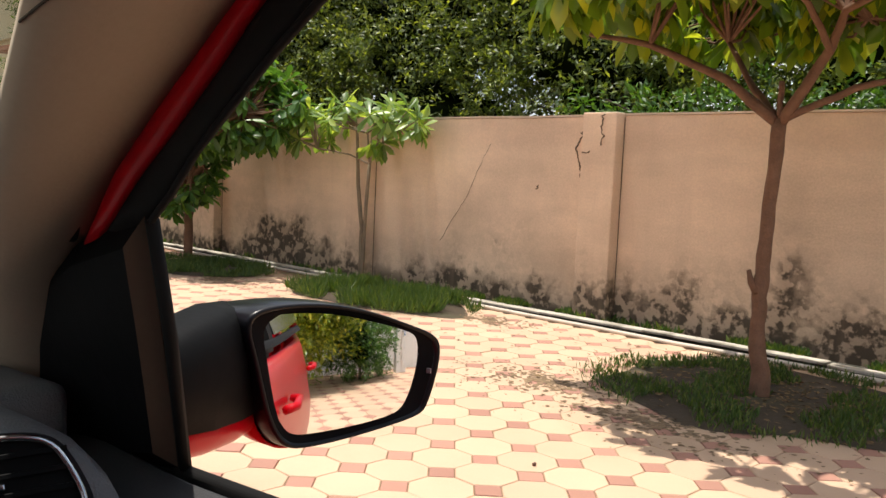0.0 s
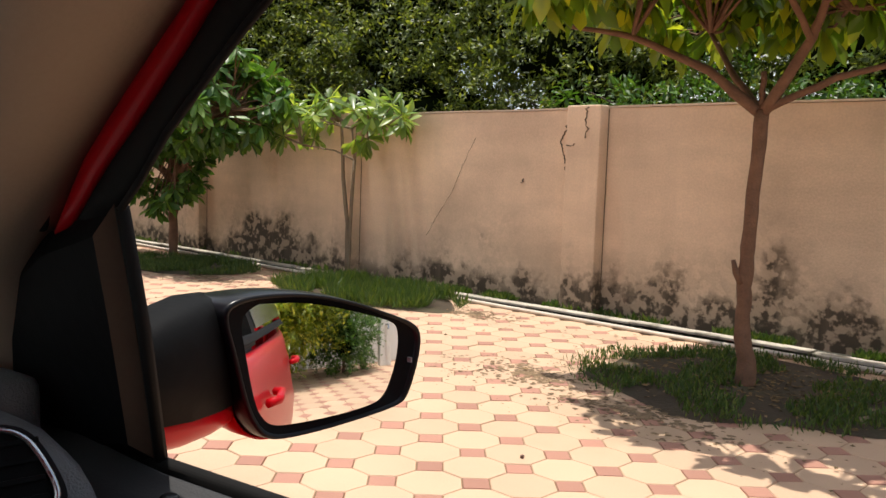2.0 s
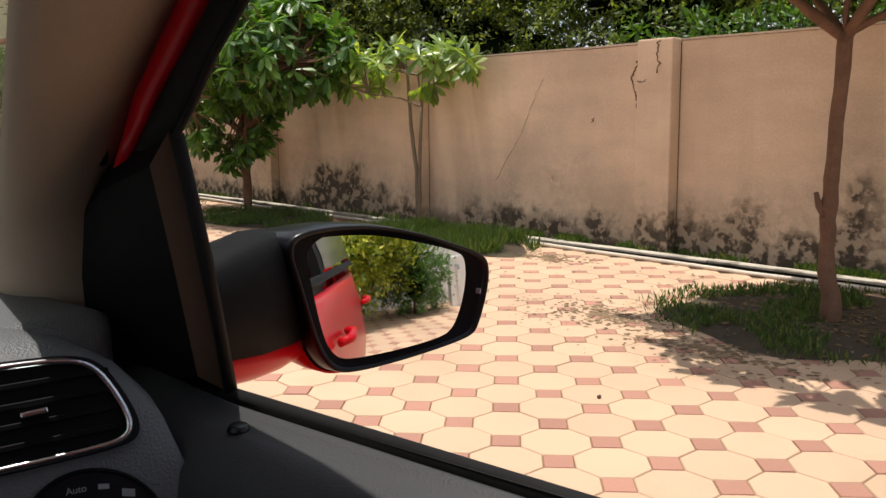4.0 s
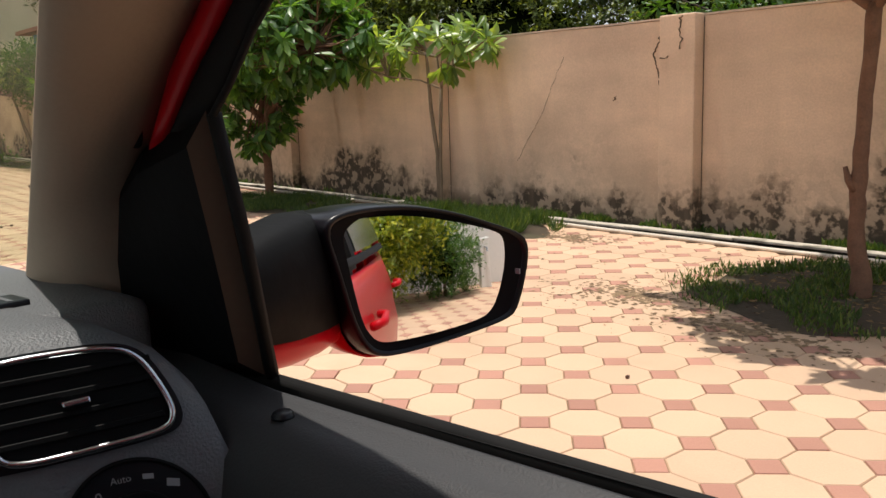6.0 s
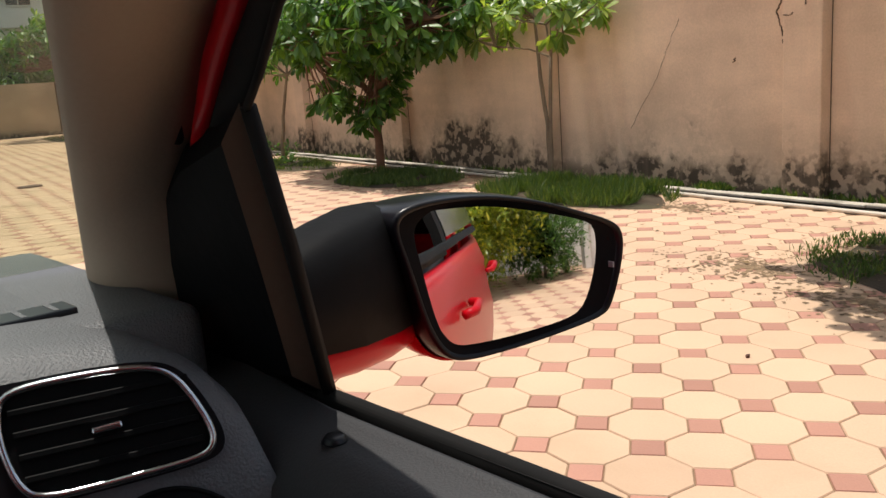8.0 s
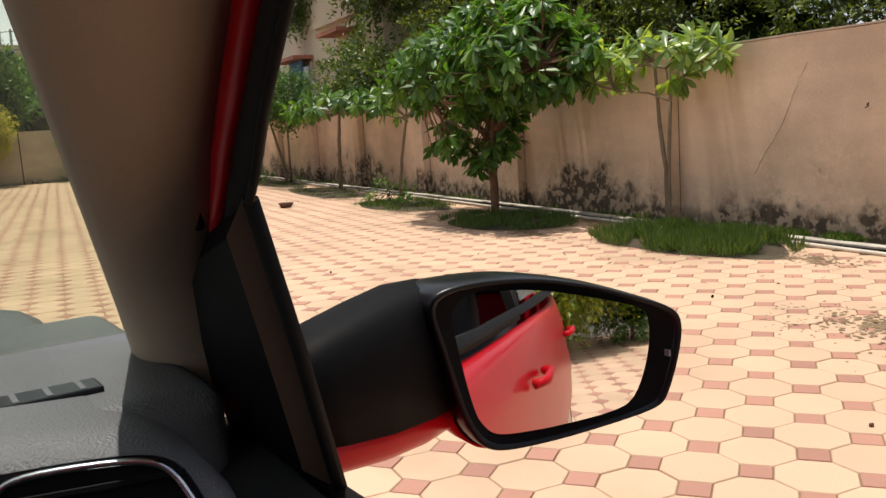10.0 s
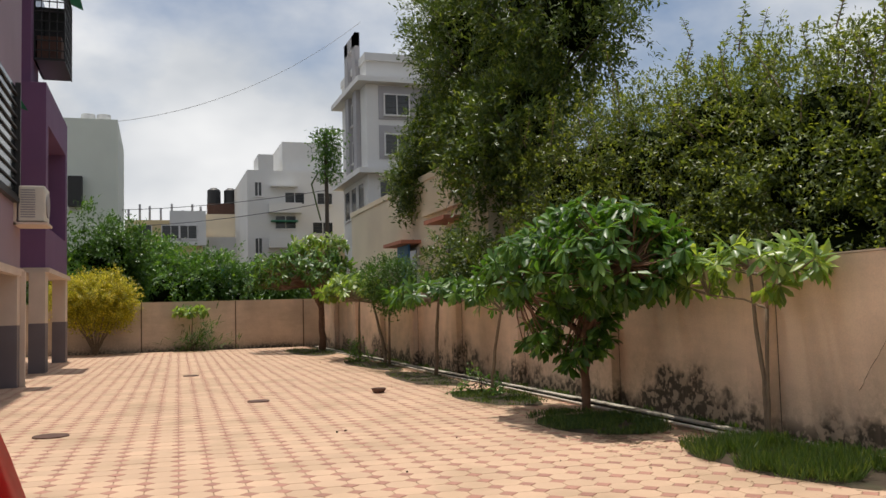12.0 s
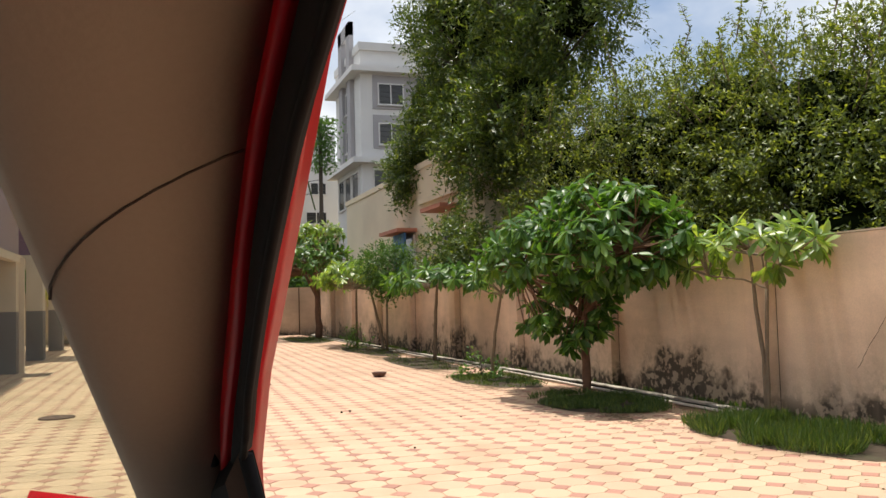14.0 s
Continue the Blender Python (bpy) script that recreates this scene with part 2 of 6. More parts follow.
M_MAUVE = mat("mauve_paint", (0.30, 0.22, 0.27), 0.75, 0.1, 0.8, 0.1)
M_COLTOP = mat("cream_column_paint", (0.62, 0.52, 0.43), 0.8, 0.1, 2.0, 0.2)
M_COLLOW = mat("grey_column_paint", (0.16, 0.14, 0.15), 0.7, 0.1, 2.0, 0.2)
M_IRON = mat("black_iron", (0.02, 0.02, 0.02), 0.5, 0.2, 8.0, 0.05)
M_RUST = mat("rusty_iron", (0.10, 0.05, 0.035), 0.8, 0.3, 8.0, 0.2)
M_GLASS_DARK = mat("dark_window_glass", (0.025, 0.028, 0.03), 0.12, 0.2, 1.0, 0.0)
M_GREEN_SHEET = mat("green_sheet", (0.015, 0.16, 0.09), 0.5, 0.15)
M_BLUE = mat("blue_sheet", (0.03, 0.13, 0.32), 0.5, 0.15)
M_TEAL = mat("teal_sheet", (0.03, 0.22, 0.34), 0.5, 0.15)
M_TERRA = mat("terracotta_slab", (0.48, 0.20, 0.13), 0.8, 0.15)
M_PLASTIC_W = mat("ivory_plastic", (0.70, 0.67, 0.58), 0.5, 0.08, 3.0, 0.03)
M_TANK = mat("black_tank_plastic", (0.015, 0.015, 0.016), 0.5, 0.2)


# ---- building helpers ----
def box(bm, x0, x1, y0, y1, z0, z1):
    v = [bm.verts.new((x, y, z)) for z in (z0, z1) for y in (y0, y1) for x in (x0, x1)]
    for f in ((0, 2, 3, 1), (4, 5, 7, 6), (0, 1, 5, 4), (2, 6, 7, 3), (0, 4, 6, 2), (1, 3, 7, 5)):
        bm.faces.new([v[i] for i in f])
    return v


def boxes(*dims):
    bm = bmesh.new()
    for d in dims:
        box(bm, *d)
    return bm


def soften(bm, width=0.01, segments=2, sharp=30):
    bm.normal_update()
    edges = [e for e in bm.edges if len(e.link_faces) == 2 and e.calc_face_angle(0) > radians(sharp)]
    bmesh.ops.bevel(bm, geom=edges, offset=width, segments=segments, profile=0.6, affect="EDGES", clamp_overlap=True)
    return bm


def tube(bm, pts, radii, sides=8, cap=True):
    """A round bar along a line of points."""
    pts = [Vector(p) for p in pts]
    if not isinstance(radii, (list, tuple)):
        radii = [radii] * len(pts)
    rings, side = [], None
    for i, p in enumerate(pts):
        d = (pts[min(i + 1, len(pts) - 1)] - pts[max(i - 1, 0)]).normalized()
        if side is None:
            side = d.orthogonal().normalized()
        side = (side - d * side.dot(d)).normalized()
        up = d.cross(side)
        rings.append([bm.verts.new(p + (side * math.cos(a) + up * math.sin(a)) * radii[i]) for a in (2 * math.pi * k / sides for k in range(sides))])
    for a, b in zip(rings, rings[1:]):
        for k in range(sides):
            bm.faces.new((a[k], a[(k + 1) % sides], b[(k + 1) % sides], b[k]))
    if cap:
        bm.faces.new(rings[0][::-1])
        bm.faces.new(rings[-1])
    return bm


def part(name, bm, material, parent=None, label="", smooth=False):
    me = bpy.data.meshes.new(name)
    bmesh.ops.recalc_face_normals(bm, faces=bm.faces)
    bm.to_mesh(me)
    bm.free()
    me.materials.append(material)
    if smooth:
        for p in me.polygons:
            p.use_smooth = True
    ob = new(name, me)
    if parent:
        ob.parent = parent
    if label:
        tagged(ob, label)
    return ob


def raw(name, verts, faces, material, parent=None, smooth=False):
    me = bpy.data.meshes.new(name)
    me.from_pydata(verts, [], faces)
    me.materials.append(material)
    if smooth:
        for p in me.polygons:
            p.use_smooth = True
    ob = new(name, me)
    if parent:
        ob.parent = parent
    return ob


def thing(name, label, category, group="", kind="", at=(0, 0, 0)):
    ob = new(name)
    ob.location = at
    ob.empty_display_size = 0.2
    return tagged(ob, label, category, group, kind)


LEAF8 = [(0, 1, 2), (0, 2, 3), (1, 4, 5, 2), (2, 5, 6, 3), (4, 7, 5), (5, 7, 6)]
LEAF4 = [(0, 1, 2), (0, 2, 3)]


def leaves(name, base, along, normal, length, width, material, parent, rng, wide=True):
    """Many single leaves in one mesh. base, along, normal: N x 3; length, width: N."""
    base, along, normal = (np.asarray(a, float) for a in (base, along, normal))
    along = along / np.linalg.norm(along, axis=1)[:, None]
    side = np.cross(along, normal)
    side /= np.linalg.norm(side, axis=1)[:, None] + 1e-9
    up = np.cross(side, along)
    L, Wd = np.asarray(length)[:, None], np.asarray(width)[:, None]
    if wide:
        sag = L * rng.uniform(0.02, 0.16, (len(L), 1))
        c1, c2 = base + along * L * 0.42 - up * sag * 0.25, base + along * L * 0.76 - up * sag * 0.8
        fold = Wd * 0.16
        v = np.stack([base, c1 - side * Wd * 0.34 + up * fold, c1, c1 + side * Wd * 0.34 + up * fold,
                      c2 - side * Wd * 0.5 + up * fold, c2, c2 + side * Wd * 0.5 + up * fold, base + along * L - up * sag * 1.5], 1)
        pattern, k = LEAF8, 8
    else:
        mid = base + along * L * 0.5 + up * Wd * 0.15
        v = np.stack([base, mid - side * Wd * 0.5, base + along * L, mid + side * Wd * 0.5], 1)
        pattern, k = LEAF4, 4
    faces = [tuple(i * k + j for j in f) for i in range(len(L)) for f in pattern]
    return raw(name, v.reshape(-1, 3).tolist(), faces, material, parent, smooth=wide)


def unit(rng, n):
    v = rng.normal(size=(n, 3))
    return v / np.linalg.norm(v, axis=1)[:, None]


def rosette_tree(name, label, trunks, forks, crown_at, crown_r, tips, leaf_len, leaf_mat_, bark, seed, per=12, stub=None, extra=(), droop=0.25, low=-0.35, group="young trees along the wall"):
    """A young tree with whorls of long leaves at the ends of its limbs. trunks: lists of (point, radius); forks: where the limbs start."""
    rng = np.random.default_rng(seed)
    base = Vector(trunks[0][0][0])
    root = thing(name, label, "tree", group, at=base)
    for tr in trunks:
        bm = bmesh.new()
        pts, rad = [Vector(p) - base for p, r in tr], [r for p, r in tr]
        fine_p, fine_r = [], []
        for i in range(len(pts) - 1):
            for k in range(4):
                f = k / 4
                wob = Vector(rng.normal(0, rad[i] * 0.10, 3))
                fine_p.append(pts[i].lerp(pts[i + 1], f) + (wob if fine_p else Vector()))
                fine_r.append((rad[i] * (1 - f) + rad[i + 1] * f) * rng.uniform(0.93, 1.07))
        fine_p.append(pts[-1])
        fine_r.append(rad[-1])
        tube(bm, fine_p, fine_r, 10)
        part("trunk", bm, bark, root, smooth=True)
    if stub:
        bm = bmesh.new()
        tube(bm, [Vector(p) - base for p in stub[0]], stub[1], 8)
        part("cut_stub", bm, bark, root, smooth=True)
    c, r = np.array(crown_at), np.array(crown_r)
    u = unit(rng, tips)
    u[:, 2] = np.where(u[:, 2] < low, -u[:, 2], u[:, 2])
    ends = c + u * r * rng.uniform(0.45, 1.0, (tips, 1)) ** 0.6
    for c2, r2, n2 in extra:
        ends = np.concatenate([ends, np.array(c2) + unit(rng, n2) * np.array(r2) * rng.uniform(0.5, 1.0, (n2, 1))])
    B, A, N, Ln, Wn = [], [], [], [], []
    bm = bmesh.new()
    for e in ends:
        f = min((Vector(q) for q in forks), key=lambda q: (Vector(e) - q).length + rng.uniform(0, 0.3))
        e = Vector(e)
        out = Vector((e.x - f.x, e.y - f.y, 0))
        knee = f.lerp(e, 0.5) + Vector((0, 0, -0.06 * out.length)) + Vector(rng.normal(0, 0.03, 3))
        r0 = 0.009
        tube(bm, [f - base, knee - base, e - base], [r0 * 1.5, r0, r0 * 0.6], 5, cap=False)
        d = (e - knee).normalized()
        for k in range(per):
            a = 2 * math.pi * (k * 0.382 + rng.uniform(-0.05, 0.05))
            s1 = d.orthogonal().normalized()
            s2 = d.cross(s1)
            lift = rng.uniform(-0.25, 0.75)
            v = (s1 * math.cos(a) + s2 * math.sin(a)) + d * lift
            v.z -= droop * rng.uniform(0.3, 1.6)
            v.normalize()
            B.append(e - base - d * rng.uniform(0, 0.05))
            A.append(v)
            N.append((d * 0.6 + Vector((0, 0, 1)) + Vector(rng.normal(0, 0.25, 3))).normalized())
            Ln.append(leaf_len * rng.uniform(0.6, 1.15))
            Wn.append(leaf_len * rng.uniform(0.24, 0.36))
    part("branchwork", bm, bark, root, smooth=True)
    tagged(leaves("crown", B, A, N, Ln, Wn, leaf_mat_, root, rng), kind="stuff")
    return root


def wild_tree(name, label, at, blobs, count, size, material, seed, trunk_r=0.12, droop=0.5, clump=26, category="tree", bark=None, group="", aspect=0.42, core=True):
    """A tree or shrub of many small leaves in clumps on boughs. blobs: (centre, radii)."""
    rng = np.random.default_rng(seed)
    root = thing(name, label, category, group, at=at)
    at = np.array(at, float)
    bm = bmesh.new()
    B, A, N = [], [], []
    per = max(1, count // (len(blobs) * clump))
    for c, r in blobs:
        c, r = np.array(c, float) - at, np.array(r, float)
        top = Vector(c + (0, 0, r[2] * 0.3))
        tube(bm, [(0, 0, 0), Vector((top.x * 0.3, top.y * 0.3, top.z * 0.5)), top], [trunk_r, trunk_r * 0.7, trunk_r * 0.25], 7)
        u = unit(rng, per)
        wob = np.array([noise.noise(Vector(q * 2.1 + c)) for q in u])[:, None]
        spots = c + u * r * (1.0 + 0.35 * wob) * rng.uniform(0.18, 1.08, (per, 1)) ** 0.5
        for s in spots[:: max(1, per // 14)]:
            tube(bm, [top * 0.8, Vector(s)], [trunk_r * 0.22, 0.01], 4, cap=False)
        for s in spots:
            o = s - c
            o = o / (np.linalg.norm(o) + 1e-6)
            d = o + rng.normal(0, 0.35, 3)
            d[2] -= droop * rng.uniform(0, 1)
            d /= np.linalg.norm(d)
            reach = size * rng.uniform(2.0, 5.0)
            t = rng.uniform(0, 1, clump)
            pos = s + np.outer(t, d) * reach + rng.normal(0, size * 0.55, (clump, 3))
            pos[:, 2] -= droop * 0.35 * reach * t ** 2
            B.append(pos)
            A.append(d * 0.7 + unit(rng, clump))
            N.append(np.array((0, 0, 1)) + o * 0.5 + rng.normal(0, 0.5, (clump, 3)))
    part("trunk", bm, bark or M_BARK_DARK, root, smooth=True)
    B, A, N = np.concatenate(B), np.concatenate(A), np.concatenate(N)
    Ln = size * rng.uniform(0.6, 1.25, len(B))
    tagged(leaves("crown", B, A, N, Ln, Ln * aspect * rng.uniform(0.8, 1.2, len(B)), material, root, rng, wide=False), kind="stuff")
    # Near-black lumps stand in for the deep shade within each blob.
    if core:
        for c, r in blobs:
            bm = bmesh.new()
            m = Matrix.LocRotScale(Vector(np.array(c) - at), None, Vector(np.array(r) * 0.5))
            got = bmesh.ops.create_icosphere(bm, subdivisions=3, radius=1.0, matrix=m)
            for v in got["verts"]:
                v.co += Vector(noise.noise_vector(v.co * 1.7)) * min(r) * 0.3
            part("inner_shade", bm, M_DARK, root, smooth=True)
    return root


# ---- ground ----
bm = bmesh.new()
box(bm, -900, 900, -900, 900, -0.6, -0.05)
tagged(part("ground", bm, M_SOIL), "brown bare soil ground reaching the horizon", "ground", kind="structure")
YARD = (-32.4, 7.6, -12.0, 4.92)
bm = bmesh.new()
box(bm, YARD[0], YARD[1], YARD[2], YARD[3], -0.049, -0.006)
pavement = tagged(part("pavement", bm, M_JOINT), "yard paved with cream octagonal and red square concrete tiles", "pavement", kind="structure")

# ---- boundary wall, ditch, kerb and pipe ----
WY, WH = 5.58, 1.76
rngw = np.random.default_rng(5)


def grid_wall(x0, x1, y0, y1, z0, z1, step, rough_amp):
    """A wall with slightly uneven faces and top."""
    bm = boxes((x0, x1, y0, y1, z0, z1))
    n = max(1, int((x1 - x0) / step))
    for k in range(1, n):
        p = (x0 + (x1 - x0) * k / n, 0, 0)
        bmesh.ops.bisect_plane(bm, geom=bm.verts[:] + bm.edges[:] + bm.faces[:], plane_co=p, plane_no=(1, 0, 0))
    for v in bm.verts:
        v.co.z += noise.noise(v.co * 1.3) * rough_amp * (1 if v.co.z > 0.5 else 0)
        v.co.y += noise.noise(v.co * 0.9 + Vector((7, 0, 0))) * rough_amp * 0.6
    return bm


wall_north = tagged(part("wall_north", grid_wall(-32.6, 9.0, WY, WY + 0.16, -0.4, WH, 0.6, 0.012), M_WALL),
                    "beige plastered boundary wall with black mould along its foot", "wall", kind="structure")
bm = grid_wall(-32.6, 9.0, WY - 0.008, WY + 0.17, WH + 0.004, WH + 0.02, 0.6, 0.01)
part("coping", bm, M_BACKWALL, wall_north, "thin weathered mortar coping")
for k in range(-2, 9):
    x = -3.44 - 3.21 * k
    w = 0.173
    bm = boxes((x - w, x + w, WY - 0.13, WY + 0.02, -0.4, WH + 0.024))
    soften(bm, 0.012, 2)
    part("pillar", bm, M_WALL, wall_north)
    # Thin dark strip paints the shade where pillar and wall meet.
    bm = boxes((x + w + 0.002, x + w + 0.006, WY - 0.008, WY - 0.003, -0.2, WH - 0.01))
    part("shade_strip", bm, M_CRACK, wall_north)
# cracks in the plaster
def crack(pts, width, y, seed):
    rng = np.random.default_rng(seed)
    line = []
    for a, b in zip(pts, pts[1:]):
        for k in range(6):
            f = k / 6
            line.append((a[0] + (b[0] - a[0]) * f + rng.normal(0, 0.008), a[1] + (b[1] - a[1]) * f))
    line.append(pts[-1])
    bm = bmesh.new()
    tube(bm, [(p[0], y, p[1]) for p in line], [width * rng.uniform(0.5, 1.3) for _ in line], 5)
    return bm


part("crack", crack([(-4.79, 1.51), (-4.95, 1.23), (-5.08, 0.965), (-5.27, 0.72), (-5.43, 0.50)], 0.0028, WY - 0.001, 1), M_CRACK, wall_north)
part("crack", crack([(-3.665, 1.66), (-3.72, 1.56), (-3.76, 1.48), (-3.73, 1.38), (-3.70, 1.29), (-3.68, 1.20)], 0.008, WY - 0.002, 2), M_CRACK, wall_north)
part("crack", crack([(-3.40, 1.765), (-3.405, 1.66), (-3.41, 1.50)], 0.007, WY - 0.131, 3), M_CRACK, wall_north)
part("crack", crack([(-3.60, 1.44), (-3.56, 1.43), (-3.52, 1.45)], 0.005, WY - 0.131, 5), M_CRACK, wall_north)
part("plaster_chip", crack([(-4.19, 1.09), (-4.165, 1.13)], 0.006, WY - 0.002, 4), M_CRACK, wall_north)
# Near-black floor: the drain's shade is put into its colour.
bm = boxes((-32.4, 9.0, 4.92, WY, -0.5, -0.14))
tagged(part("drain_floor", bm, M_DITCH), "mossy bottom of the drain at the wall's foot, near-black to give its shade", "drain", kind="structure")
kerb = thing("kerb", "whitish weathered concrete kerb beside the drain", "kerb", kind="structure")
x = -32.4
while x < 9.0:
    x2 = min(x + rngw.uniform(0.8, 1.5), 9.0)
    dz, dy = rngw.uniform(-0.010, 0.004), rngw.uniform(-0.010, 0.010)
    part("kerb_stone", soften(boxes((x + 0.006, x2 - 0.006, 5.295 + dy, 5.405 + dy, -0.022 + dz, dz)), 0.006), M_KERB, kerb)
    x = x2
bm = bmesh.new()
pts = [(px, 4.955 + 0.014 * math.sin(px * 0.9) + rngw.normal(0, 0.005), 0.014 + rngw.uniform(0, 0.006)) for px in np.arange(-30, 9.01, 0.75)]
tube(bm, pts, 0.017, 8)
tagged(part("drain_pipe", bm, M_PIPE, smooth=True), "long pale plastic pipe lying along the paving edge", "pipe")
# Dark box under the kerb stones paints the shaded gap before them.
tagged(part("drain_side", boxes((-32.4, 9.0, 5.30, 5.42, -0.5, -0.034)), M_DITCH), "mossy side of the drain under the kerb, near-black to give its shade", "drain", kind="structure")
bm = boxes((-32.4, 9.0, 4.922, 4.985, -0.3, -0.006))
tagged(part("paving_edge", soften(bm, 0.01), M_JOINT), "dull concrete edge of the paving", "edging", kind="structure")
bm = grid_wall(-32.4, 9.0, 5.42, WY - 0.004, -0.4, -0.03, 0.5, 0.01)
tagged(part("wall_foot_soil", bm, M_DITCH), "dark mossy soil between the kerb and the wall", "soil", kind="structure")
rngm = np.random.default_rng(57)
nm = 9000
xm = np.concatenate([rngm.uniform(-30, 4, nm // 3), rngm.normal(-4.3, 0.45, nm // 3), rngm.normal(-1.5, 0.5, nm - 2 * (nm // 3))])
keep = np.array([noise.noise(Vector((q * 1.9, 3.1, 0))) for q in xm]) > -0.05
xm = xm[keep]
zm = rngm.uniform(0.02, 0.10, len(xm))
weeds = leaves("wall_foot_weeds", np.stack([xm, rngm.uniform(5.42, WY - 0.01, len(xm)), np.full(len(xm), -0.035)], 1),
               np.stack([rngm.normal(0, 0.5, len(xm)), rngm.normal(-0.2, 0.4, len(xm)), np.ones(len(xm))], 1), unit(rngm, len(xm)),
               zm, zm * 0.3, M_GRASS, None, rngm, wide=False)
tagged(weeds, "low green weeds growing at the foot of the wall", "weeds", kind="stuff")

# back wall, with seams
wall_west = tagged(part("wall_west", boxes((-32.62, -32.46, -12, WY, -0.4, 1.82)), M_BACKWALL), "pale plastered boundary wall at the far end of the yard", "wall", kind="structure")
for y in (-3.9, -1.0, 2.35, 4.9):
    part("seam", boxes((-32.455, -32.44, y - 0.02, y + 0.02, 0, 1.8)), M_CRACK, wall_west)
wall_east = tagged(part("wall_east", boxes((7.6, 7.76, -12, WY - 0.01, -0.4, 1.76)), M_WHITE), "white painted boundary wall behind the car", "wall", kind="structure")

# soil beds with grass round the trees
def grass_bed(at, rx, ry, blades, height, seed, label):
    rng = np.random.default_rng(seed)
    root = thing("grass_patch", label, "grass", "grass patches round the trees", "stuff", at=(at[0], at[1], 0))
    bm = bmesh.new()
    ring, mid = [], bm.verts.new((0, 0, 0.022))
    for k in range(40):
        a = 2 * math.pi * k / 40
        q = 1 + 0.22 * noise.noise(Vector((math.cos(a) * 1.6 + seed, math.sin(a) * 1.6, 0)))
        ring.append((bm.verts.new((rx * q * 0.6 * math.cos(a), ry * q * 0.6 * math.sin(a), 0.018 + 0.008 * noise.noise(Vector((a, seed, 0))))),
                     bm.verts.new((rx * q * math.cos(a), ry * q * math.sin(a), 0.0015))))
    for k in range(40):
        a, b = ring[k], ring[(k + 1) % 40]
        bm.faces.new((mid, a[0], b[0]))
        bm.faces.new((a[0], a[1], b[1], b[0]))
    part("soil", bm, M_SOIL, root, smooth=True)
    r = np.sqrt(rng.uniform(0, 1, blades * 3)) * rng.uniform(0.85, 1.16, blades * 3)
    a = rng.uniform(0, 2 * math.pi, blades * 3)
    P = np.stack([rx * r * np.cos(a), ry * r * np.sin(a), np.full(blades * 3, 0.01)], 1)
    dens = np.array([noise.noise(Vector((p[0] * 2.5 + seed, p[1] * 2.5, 0))) for p in P])
    P = P[dens > -0.12][:blades]
    n = len(P)
    along = np.stack([rng.normal(0, 0.45, n), rng.normal(0, 0.45, n), np.ones(n)], 1)
    Ln = height * rng.uniform(0.35, 1.2, n)
    tagged(leaves("grass", P, along, rng.normal(size=(n, 3)), Ln, np.full(n, 0.009) * rng.uniform(0.7, 1.6, n), M_GRASS, root, rng, wide=False), kind="stuff")
    return root


grass_bed((-1.2, 4.0), 0.98, 0.86, 6000, 0.06, 1, "thin trampled grass on soil round the tree")
grass_bed((-5.15, 4.5), 1.05, 0.55, 11000, 0.15, 2, "lush green grass patch beside the twin-stemmed tree")
grass_bed((-7.95, 4.25), 1.0, 0.62, 7000, 0.09, 3, "dark green grass patch under the leafy tree")
grass_bed((-11.2, 4.3), 1.2, 0.55, 2600, 0.07, 4, "sparse grass patch round the thin tree")
grass_bed((-15.2, 4.4), 2.0, 0.5, 900, 0.06, 5, "sparse grass patch under the flat-topped tree")
grass_bed((-19.8, 4.5), 2.4, 0.45, 900, 0.06, 6, "sparse dry grass patch round a tree")
grass_bed((-27.5, 4.3), 2.4, 0.7, 1500, 0.08, 7, "dark grass patch in the yard corner")

def earth_film(at, rx, ry, seed):
    """A ragged, very thin spread of dry earth on the paving."""
    rng = np.random.default_rng(seed)
    V, F = [], []
    for _ in range(int(900 * rx * ry)):
        r, a = abs(rng.normal(0, 0.5)), rng.uniform(0, 2 * math.pi)
        x, y, q = rx * r * math.cos(a), ry * r * math.sin(a), rng.uniform(0.004, 0.022) * (1.3 - min(r, 1.2))
        if q < 0.002 or at[1] + y > 4.86:
            continue
        b = len(V)
        V.append((x, y, 0.0032 + rng.uniform(0, 0.001)))
        V += [(x + q * rng.uniform(0.5, 1.4) * math.cos(k * 1.047), y + q * rng.uniform(0.5, 1.4) * math.sin(k * 1.047), 0.0016) for k in range(6)]
        F += [(b, b + 1 + k, b + 1 + (k + 1) % 6) for k in range(6)]
    me = raw("earth_film", V, F, M_EARTH)
    me.location = (at[0], at[1], 0)
    tagged(me, "thin dry brown earth scattered over the tiles", "soil", "earth on the paving", "stuff")


earth_film((-2.2, 3.2), 0.9, 0.6, 201)
earth_film((-1.3, 2.95), 1.2, 0.5, 202)
earth_film((-3.8, 4.5), 0.9, 0.45, 203)
earth_film((-6.9, 3.9), 1.3, 0.5, 204)
earth_film((-10.4, 3.9), 1.6, 0.5, 205)
earth_film((-13.6, 4.1), 2.2, 0.5, 206)
earth_film((-17.5, 4.1), 2.4, 0.5, 207)

